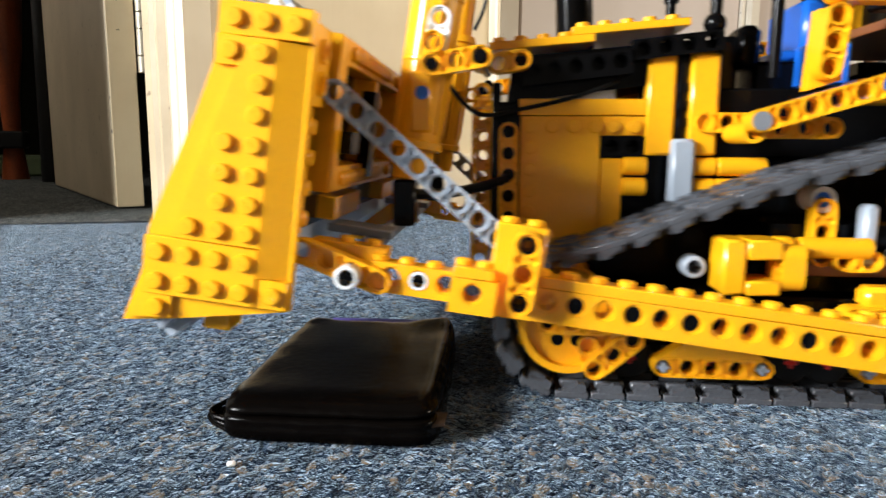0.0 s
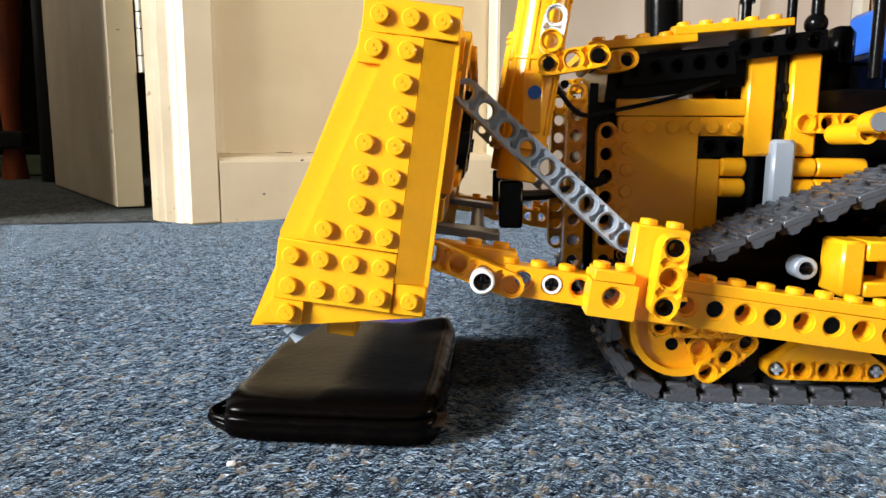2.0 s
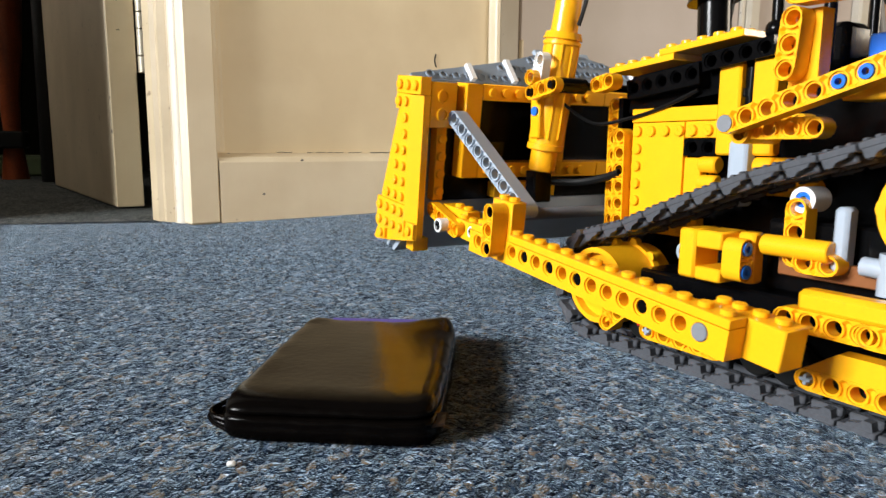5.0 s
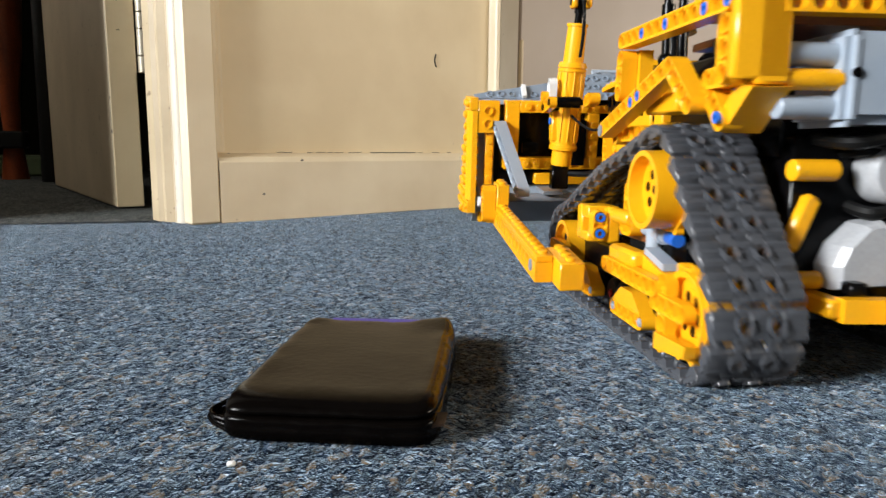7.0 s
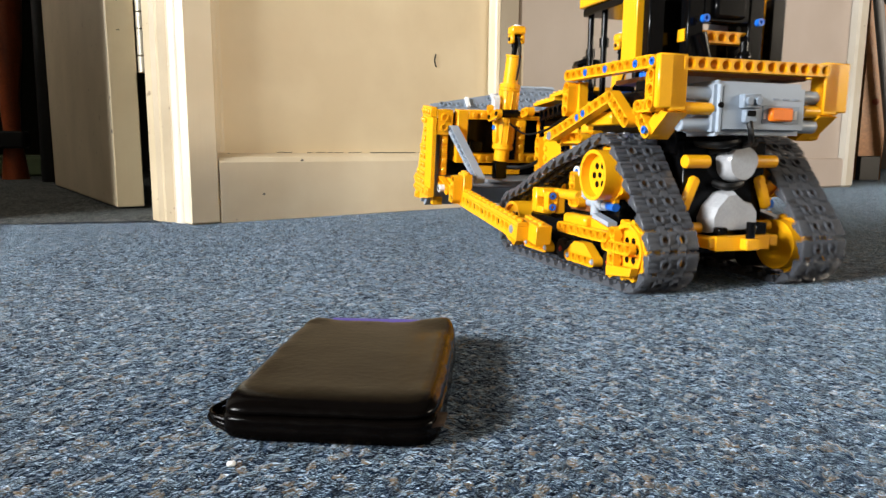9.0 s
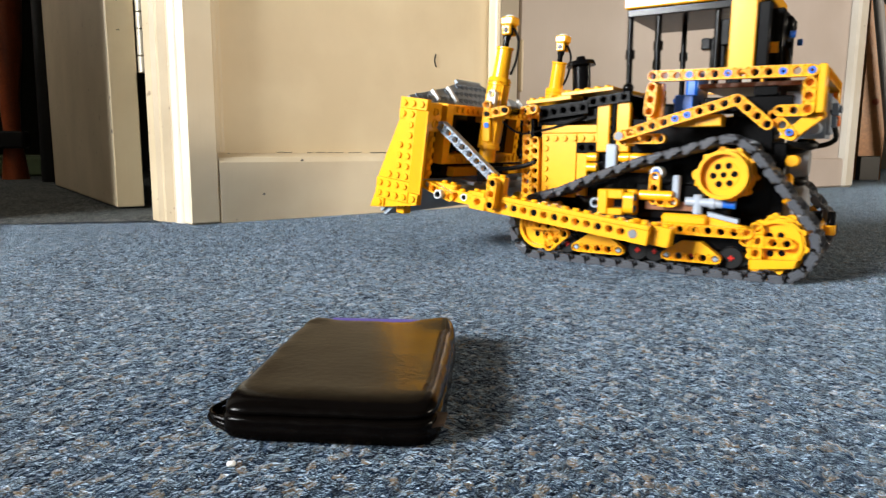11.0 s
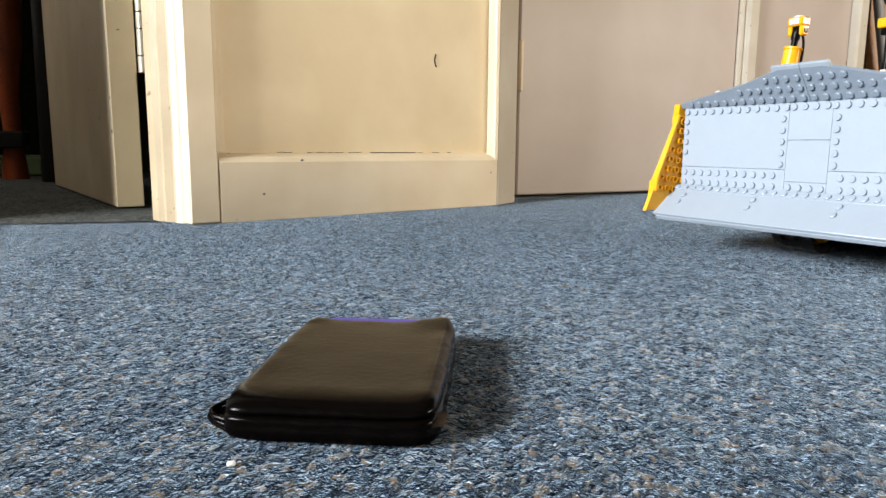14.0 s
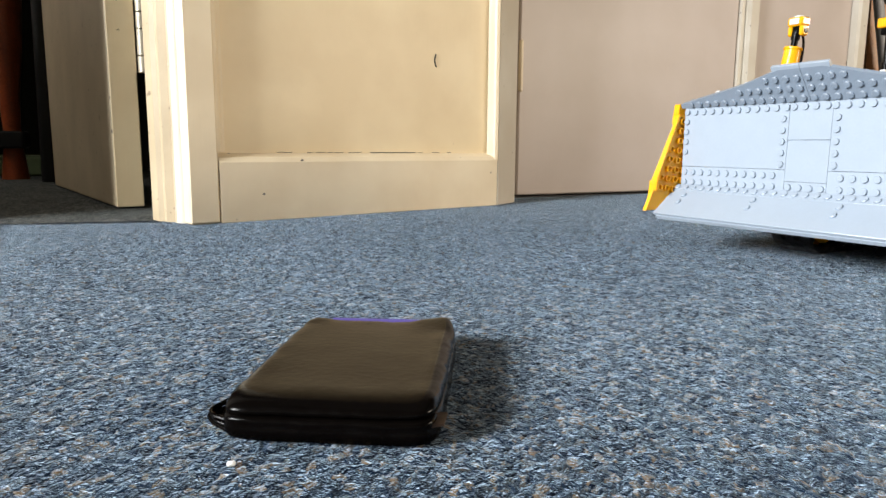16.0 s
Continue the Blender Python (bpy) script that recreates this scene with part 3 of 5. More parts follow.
def build_wallet():
    w = thing("wallet", "scuffed black leather wallet lying closed on the carpet", "wallet")
    m = pose(-0.0290, 0.2282, 0.0, 0, 0, -4.0)
    hx, hy = 0.0320, 0.0490
    N = 200
    fine = lambda x, y, z, k: noise.noise(Vector((x * k, y * k, z * k)))
    def rise(x, y):
        """Height over the even cover: back corners curl up, the middle sags, the fold is plump."""
        u, v = x / hx, y / hy
        c = 0.0042 * max(0.0, (v - 0.6) / 0.4) ** 1.4 * max(0.0, (u - 0.4) / 0.6) + 0.0028 * max(0.0, (v - 0.75) / 0.25) * max(0.0, (-u - 0.6) / 0.4)
        c += -0.0009 * max(0.0, 1 - u * u) * max(0.0, (v + 0.6) / 1.6) + 0.0006 * max(0.0, 1 - abs(v + 0.82) / 0.25) + 0.0005 * max(0.0, 1 - abs(u - 0.86) / 0.16)
        return c
    def cover(name, prof, cap, label):
        """A padded leather cover; prof gives inset and height from its lower to its upper rim."""
        vs, fs = [], []
        for inset, z in prof:
            for i in range(N):
                t = 2 * math.pi * i / N
                ct, st = math.cos(t), math.sin(t)
                k = (abs(ct) ** 9 + abs(st) ** 9) ** (-1 / 9)
                front = max(0.0, min(1.0, (-st * k - 0.8) / 0.15))
                d = inset + 0.0005 * fine(ct * 0.05, st * 0.05, z, 160)
                d += front * 0.00025 * math.exp(-((z - 0.0054 - 0.0008 * fine(ct, 0, 0, 3.0)) / 0.0008) ** 2)
                d -= front * 0.0009 * math.sin(math.pi * min(1.0, z / 0.0125))
                x, y = (hx - d) * ct * k, (hy - d) * st * k
                lift = rise(x, y) * min(1.0, max(0.0, (z - 0.004) / 0.006))
                vs.append((x, y, z + lift + 0.0002 * fine(x, y, z, 90)))
        for r in range(len(prof) - 1):
            fs += [(r * N + i, r * N + (i + 1) % N, (r + 1) * N + (i + 1) % N, (r + 1) * N + i) for i in range(N)]
        if cap:
            base = (len(prof) - 1) * N
            rim = vs[base:base + N]
            zt = prof[-1][1]
            for f in (0.93, 0.84, 0.72, 0.58, 0.42, 0.25, 0.1):
                o = len(vs)
                for x, y, _ in rim:
                    x, y = x * f, y * f
                    vs.append((x, y, zt + rise(x, y) + 0.00014 * fine(x, y, 0.0, 60)))
                fs += [(o - N + i, o - N + (i + 1) % N, o + (i + 1) % N, o + i) for i in range(N)]
            fs.append(tuple(range(len(vs) - N, len(vs))))
        else:
            fs.append(tuple(range(N - 1, -1, -1)))
        me = bpy.data.meshes.new(name)
        me.from_pydata(vs, [], fs)
        me.materials.append(LEATHER)
        me.polygons.foreach_set("use_smooth", [True] * len(me.polygons))
        return part(name, me, LEATHER, w, label, m=m)
    cover("top_cover", [(0.0042, 0.008), (0.0009, 0.0082), (0.0004, 0.0086), (0.0002, 0.0091), (0.0002, 0.0096), (0.0004, 0.0101), (0.0007, 0.0106), (0.0011, 0.0111), (0.0017, 0.0116), (0.0024, 0.0121), (0.0034, 0.0124), (0.0046, 0.0126), (0.006, 0.0127)], True, "black leather cover, curled at its back corners, with a soft sheen")
    cover("bottom_cover", [(0.0022, 0.0001), (0.0009, 0.0003), (0.0001, 0.001), (-0.0002, 0.0022), (-0.0003, 0.0034), (-0.0002, 0.0044), (0.0, 0.0052), (-0.0001, 0.006), (0.0, 0.0067), (0.0003, 0.0073), (0.0009, 0.0078), (0.0042, 0.0081)], False, "")
    s = Form().box(-hx + 0.004, hx - 0.004, -hy + 0.0025, hy - 0.002, 0.0045, 0.0076, 0.0006)
    part("inner_leaves", s, BLACK, w, "dark edges of the inner leaves", scale=1.0, m=m)
    p = Form().box(-0.021, 0.018, hy - 0.006, hy + 0.0006, 0.0088, 0.0117, 0.0004)
    part("lining", p, PURPLE, w, "purple lining peeping out at the edge", scale=1.0, m=m)
    p = Form().prism([(-hx + 0.006, -hy + 0.003), (-hx - 0.006, -hy + 0.0105), (-hx - 0.005, -hy + 0.0135), (-hx + 0.003, -hy + 0.019)], 0.0025, 0.0045, m=Matrix(((1, 0, 0, 0), (0, 0, 1, 0), (0, 1, 0, 0), (0, 0, 0, 1))))
    p.hose([(-hx + 0.002, -hy + 0.004, 0.002), (-hx - 0.0048, -hy + 0.0085, 0.003), (-hx - 0.0052, -hy + 0.0125, 0.005), (-hx + 0.002, -hy + 0.02, 0.008)], 0.0008)
    part("corner_tab", p, LEATHER, w, "frayed leather corner tab", scale=1.0, m=m)
    for k in (0.0, 0.0016):
        p = Form().hose([(-hx + 0.003, -hy + 0.0035, 0.0035 + k), (-hx - 0.0022 - k * 0.5, -hy + 0.0055, 0.0042 + k), (-hx - 0.004 - k * 0.5, -hy + 0.0095, 0.0046 + k), (-hx - 0.0018, -hy + 0.0125, 0.0055 + k), (-hx + 0.003, -hy + 0.017, 0.0065)], 0.00055)
        part("strap_loop", p, LEATHER, w, "thin worn leather loop", scale=1.0, m=m)
    flap = Form().add([(hx - 0.008, -hy + 0.0005, 0.0062), (hx + 0.001, -hy + 0.0035, 0.0066), (hx + 0.0016, -hy + 0.0085, 0.0078), (hx - 0.006, -hy + 0.006, 0.0088), (hx - 0.008, -hy + 0.0005, 0.0052), (hx + 0.001, -hy + 0.0035, 0.0058), (hx + 0.0016, -hy + 0.0085, 0.007), (hx - 0.006, -hy + 0.006, 0.0076)],
                      [(0, 1, 2, 3), (7, 6, 5, 4), (0, 4, 5, 1), (1, 5, 6, 2), (2, 6, 7, 3), (3, 7, 4, 0)])
    part("corner_flap", flap, BROWN_LEATHER, w, "frayed brown leather corner", scale=1.0, m=m)
    b = Form().box(-0.0012, 0.0011, -0.0008, 0.0009, 0.0, 0.0012, 0.0004)
    tagged(part("paper_scrap", b, PAPER, None, scale=1.0, m=pose(-0.0555, 0.1672, 0.0, 0, 0, 20)), "tiny white paper scrap on the carpet", "paper scrap")


# ---- the toy bulldozer: x forward, y to its left, z up, in studs ----
PIVOT_Z = 3.57
RISE = 7.1
FRONT, REAR, TOP = (10.6, 3.0), (-9.9, 2.95), (-5.7, 8.35)  # axles of the track wheels


def build_blade(dozer):
    """The blade and its push frame move together; local x along the push beams, local z across them."""
    face = Form()
    line = lambda w: 22.38 + (w - 0.3) * 0.115
    prof = [(line(8.4), 8.4), (line(0.3), 0.3), (25.55, -3.05), (25.3, -3.3), (21.85, -0.1), (line(8.4) - 0.55, 8.4)]
    face.prism(prof, -13.6, 13.6)
    blade = part("blade", face, GREY, dozer, "light grey studded dozer blade")
    # face plates with their seams and studs
    tilt = math.degrees(math.atan(0.115))
    def plate(y0, y1, w0, w1, studs):
        f = Form()
        m = pose(line(w0), 0, w0, 0, tilt, 0)
        f.box(0.0, 0.16, y0 + 0.008, y1 - 0.008, 0.008, w1 - w0 - 0.008, 0.02, m=m)
        for y, w in studs:
            f.stud((0.16, y, w - w0), (1, 0, 0), m=m)
        part("face_plate", f, GREY, blade)
    for s in (1, -1):
        ys = [s * (13.2 - i) for i in range(10)]
        top = [(y, 7.85) for y in ys]
        side = [(s * 13.2, 6.9 - i) for i in range(4)]
        col = [(s * 2.45, 6.87 - i) for i in range(5)]
        plate(*sorted((s * 1.95, s * 13.6)), 2.4, 8.35, top + side + col + [(s * 3.2, 7.85), (s * 2.2, 7.85)])
        plate(*sorted((s * 1.95, s * 13.6)), 0.35, 2.4, [(s * (13.1 - i), 1.85) for i in range(11)] + [(s * (13.1 - i), 0.85) for i in range(11)])
    plate(-1.95, 1.95, 5.0, 8.35, [(i - 1.5, 7.85) for i in range(4)])
    plate(-1.95, 1.95, 1.35, 5.0, [])
    plate(-1.95, 1.95, 0.35, 1.35, [(i - 1.5, 0.85) for i in range(4)])
    # the cutting lip
    lip = Form()
    ang = math.degrees(math.atan2(-3.35, 3.17))
    m = pose(22.4, 0, 0.3, 0, -ang, 0)
    lip.box(0.05, 4.5, -14.0, 14.0, 0.02, 0.3, 0.05, m=m)
    for i in range(28):
        lip.stud((0.55, i - 13.5, 0.3), (0, 0, 1), m=m)
    lip.box(0.0, 0.98, -13.9, 13.9, 0.28, 0.34, 0.02, m=m)
    for y in (-12.0, -4.0, 4.0, 12.0):
        for k in (1.6, 2.6):
            lip.stud((k, y, 0.3), (0, 0, 1), m=m)
    part("cutting_lip", lip, GREY, blade, "sloping light grey lip")
    # tilted top visor in wedge plates
    m = pose(23.3, 0, 8.45, 0, -46, 0)
    for s in (1, -1):
        v = Form()
        quad = [(0.0, s * 0.02), (0.0, s * 13.9), (0.45, s * 13.9), (2.1, s * 6.0), (3.3, s * 2.0), (3.3, s * 0.02)]
        n = len(quad)
        o = quad if s < 0 else quad[::-1]
        v.add([(x, y, -0.35) for x, y in o] + [(x, y, 0.0) for x, y in o], [tuple(range(n)), tuple(range(2 * n - 1, n - 1, -1))] + [((i + 1) % n, i, i + n, (i + 1) % n + n) for i in range(n)], m=m)
        for r in range(4):
            for c in range(13):
                x, y = 0.45 + r, 0.5 + c
                if x < 0.5 or x + 0.35 < np.interp(y, [0, 2, 6, 13.9], [3.3, 3.3, 2.1, 0.5]):
                    v.stud((x, s * y, -0.35), (0, 0, -1), m=m)
                    v.cyl(m @ Vector((x, s * y, 0.0)), m @ Vector((x, s * y, 0.12)), 0.32, seg=12, hole=0.22)
        part("visor", v, MIDGREY, blade, "mid grey studded wedge visor")
        t = Form().box(3.0, 3.65, s * 0.02, s * 2.6, -0.34, 0.0, 0.03, m=m)
        part("visor_strip", t, GREY, blade)
        for x1, y in ((1.35, 9.4), (2.0, 6.0)):
            part("visor_rib", Form().box(0.0, x1, s * (y - 0.2), s * (y + 0.2), 0.02, 0.4, 0.03, m=m), WHITE, blade, "white visor rib")
    for s in (1, -1):
        flip = s < 0
        # side plates in layers with studs
        f = Form().prism([(20.85, 7.5), (24.08, 7.5), (24.1, 6.5), (26.02, 0.75), (26.02, -0.3), (26.73, -2.64), (24.9, -2.35), (20.85, -1.5)], 13.9, 14.35)
        side = part("end_plate", f, YELLOW, blade, "stepped yellow end plate with studs", flip)
        f = Form().box(20.88, 24.0, 13.9, 14.62, 7.53, 8.6, 0.03).box(22.95, 24.05, 13.9, 14.6, 6.55, 7.52, 0.03)
        for u, w in ((21.45, 8.06), (22.45, 8.06), (23.45, 8.06), (23.5, 7.03)):
            f.stud((u, 14.62, w), (0, 1, 0))
        part("top_plate", f, YELLOW, blade, "", flip)
        f = Form().prism([(21.97, 7.5), (22.93, 7.5), (25.15, 0.62), (21.97, 0.62)], 14.36, 14.68)
        for u, w in ((22.45, 7.05), (22.45, 6.05), (22.45, 5.05), (22.45, 4.05), (23.45, 4.05), (22.45, 3.05), (23.45, 3.05), (22.45, 2.05), (23.45, 2.05), (22.45, 1.08), (23.45, 1.08), (24.45, 1.08)):
            f.stud((u, 14.68, w), (0, 1, 0))
        part("wedge_plate", f, YELLOW, blade, "", flip)
        f = Form().box(21.97, 25.97, 14.36, 14.7, -1.45, 0.58, 0.03)
        for i in range(4):
            for w in (0.07, -0.95):
                f.stud((22.45 + i, 14.7, w), (0, 1, 0))
        f.prism([(24.95, -1.5), (25.97, -1.5), (26.55, -2.45), (24.95, -2.25)], 14.36, 14.55).stud((25.45, 14.55, -1.92), (0, 1, 0))
        part("lower_plate", f, YELLOW, blade, "", flip)
        f = Form()
        f.add([(20.86, 13.9, -0.4), (21.95, 13.9, -0.4), (21.95, 13.9, 7.48), (20.86, 13.9, 7.48), (20.86, 14.3, -0.4), (21.95, 14.72, -0.4), (21.95, 14.72, 7.48), (20.86, 14.3, 7.48)],
              [(0, 1, 2, 3), (7, 6, 5, 4), (0, 4, 5, 1), (1, 5, 6, 2), (2, 6, 7, 3), (3, 7, 4, 0)])
        f.f = [t[::-1] for t in f.f]
        f.box(20.88, 21.93, 14.3, 14.62, -1.45, -0.43, 0.03).stud((21.38, 14.62, -0.95), (0, 1, 0))
        part("edge_slope", f, YELLOW, blade, "", flip)
        # inside face of the end plate: hollow stud tubes
        f = Form().prism([(23.85, 7.5), (24.1, 7.5), (26.02, 0.75), (26.02, -0.3), (25.75, -0.3), (25.75, 0.7)], 13.62, 13.92)
        f.box(22.2, 24.0, 13.62, 13.92, 7.3, 7.52, 0.02).box(24.9, 26.0, 13.62, 13.92, -0.5, -0.28, 0.02)
        for w in range(8):
            for i in range(4):
                u = 22.45 + i
                if u + 0.42 < 26.0 - max(0.0, w - 0.6) * 0.29:
                    f.cyl((u, 13.92, w - 0.1), (u, 13.58, w - 0.1), 0.34, seg=14, hole=0.24)
        part("hollow_underside", f, YELLOW, blade, "", flip)
        # frame behind the face
        f = Form().box(20.9, 22.2, 12.0, 13.85, 5.6, 8.35, 0.04)
        for w in (6.4, 7.5):
            f.cyl((20.9, 13.0, w), (20.75, 13.0, w), 0.42, seg=16, hole=0.3)
        part("frame_block", f, YELLOW, blade, "", flip)
        f = Form().box(21.2, 22.0, 12.4, 13.1, 1.0, 5.6, 0.04)
        for i in range(4):
            f.stud((21.2, 12.75, 1.6 + i * 1.1), (-1, 0, 0))
        part("frame_post", f, YELLOW, blade, "", flip)
        f = Form().box(20.6, 22.0, 10.3, 11.5, 2.5, 8.4, 0.05).box(20.6, 22.0, 0.0, 10.28, 7.4, 8.4, 0.05).box(20.6, 22.0, 0.0, 10.28, 2.5, 3.5, 0.05).box(20.9, 22.0, 3.4, 8.6, 1.1, 2.1, 0.05).box(20.6, 22.0, 3.2, 4.2, 3.52, 7.38, 0.05)
        for i in range(9):
            f.stud((20.6, 1.6 + i, 7.9), (-1, 0, 0))
            f.stud((20.6, 1.6 + i, 3.0), (-1, 0, 0))
        for i in range(4):
            f.stud((20.6, 3.7, 3.4 + i), (-1, 0, 0))
        part("back_frame", f, YELLOW, blade, "yellow brick frame behind the blade", flip)
        f = Form().box(20.2, 20.75, 8.6, 10.0, 4.0, 4.9, 0.03).box(20.3, 20.9, 4.4, 5.6, 2.9, 6.8, 0.03)
        # added black sheet for the shadow inside the back frame
        f.box(21.7, 21.95, 0.0, 12.2, 0.9, 8.0, 0.0)
        part("bracket_and_shade", f, BLACK, blade, "", flip)
        # push beam with pin holes and studs
        piece("push_beam", blade, YELLOW, (0, s * 13.05, 0), 0, 13, round_ends=False, studs=False, lo=-0.72, hi=0.48, over=0.7, th=1.0, label="yellow pin-hole push beam with studs on top")
        f = Form().box(-1.18, 12.3, 12.56, 13.54, 0.5, 0.88, 0.03)
        for i in range(14):
            f.stud((-0.7 + i, 13.05, 0.88))
        part("beam_top_plate", f, YELLOW, blade, "", flip)
        f = Form().box(-2.7, 0.8, 11.1, 12.5, -0.75, 0.85, 0.05)
        f.stud((-2.1, 11.8, 0.85)).stud((-1.2, 11.8, 0.85)).stud((-0.3, 11.8, 0.85)).stud((0.4, 11.8, 0.85))
        part("beam_end_block", f, YELLOW, blade, "", flip)
        f = Form().cyl((0, 13.4, 0), (0, 13.62, 0), 0.36, seg=20, e=0.04)
        part("pin", f, DKGREY, blade, "grey pin head", flip)
        for k in (3, 7, 9, 11):
            part("pin", Form().cyl((k, 13.1, 0), (k, 13.38, 0), 0.29, seg=16), BLACK, blade, "black pin", flip)
        piece("bracket_arm", blade, YELLOW, (13.0, s * 14.05, 0), 90, 3, th=0.95)
        f = Form().box(12.3, 14.1, 12.56, 13.5, -0.78, 2.55, 0.05)
        f.stud((12.75, 13.05, 2.55)).stud((13.65, 13.05, 2.55))
        part("bracket_block", f, YELLOW, blade, "", flip)
        for w in (0, 2):
            part("pin", Form().cyl((13.0, 13.6, w), (13.0, 14.4, w), 0.29, seg=16, hole=0.2), BLACK, blade, "black pin", flip)
        piece("front_brick", blade, YELLOW, (14.6, s * 13.35, 0.0), 0, 1, round_ends=False, lo=-0.72, hi=0.5, over=0.3, th=1.2)
        f = Form().box(13.95, 15.35, 12.75, 13.95, 0.52, 0.9, 0.03).stud((14.3, 13.35, 0.9)).stud((15.05, 13.35, 0.9))
        part("front_plate", f, YELLOW, blade, "", flip)
        piece("front_beam", blade, YELLOW, (15.6, s * 12.6, 0.0), 0, 3, round_ends=False, studs=True, lo=-0.6, hi=0.5, th=0.95, over=0.2)
        part("bush", Form().cyl((16.6, 13.05, 0.0), (16.6, 13.12, 0.0), 0.34, hole=0.25, seg=18), WHITE, blade, "", flip)
        part("axle", Form().box(16.37, 16.83, 12.6, 13.11, -0.07, 0.07, 0.02).box(16.53, 16.67, 12.6, 13.11, -0.23, 0.23, 0.02), BLACK, blade, "black cross axle", flip)
        piece("blade_arm", blade, YELLOW, (18.0, s * 13.1, -0.2), 14, 4, th=0.6)
        f = Form().box(17.9, 20.8, 11.6, 12.6, -0.2, 0.9, 0.05).stud((18.5, 12.1, 0.9)).stud((19.5, 12.1, 0.9))
        part("hinge_block", f, YELLOW, blade, "", flip)
        f = Form().cyl((19.05, 12.9, -0.1), (19.05, 13.95, -0.1), 0.43, seg=20, e=0.05, hole=0.31)
        part("bush", f, WHITE, blade, "light grey axle bush", flip)
        part("axle", Form().box(18.77, 19.33, 12.6, 13.9, -0.18, -0.02, 0.02).box(18.97, 19.13, 12.6, 13.9, -0.38, 0.18, 0.02), BLACK, blade, "black cross axle", flip)
        # diagonal strut
        piece("strut", blade, GREY, (14.0, s * 11.2, 1.75), 34.2, 9, yaw=s * 7.0, th=0.95, label="light grey pin-hole strut")
        f = Form().box(23.3, 24.3, 12.0, 13.2, -2.9, -2.0, 0.05)
        part("skid_block", f, YELLOW, blade, "", flip)
        part("cross_tube", Form().cyl((19.3, 0.0, 0.2), (19.3, 12.3, 0.2), 0.4, seg=14), DKGREY, blade, "", flip)
        part("link_bar", Form().box(18.4, 21.2, 6.6, 8.4, 0.6, 0.95, 0.05), DKGREY, blade, "dark grey linkage bar", flip)
    return blade


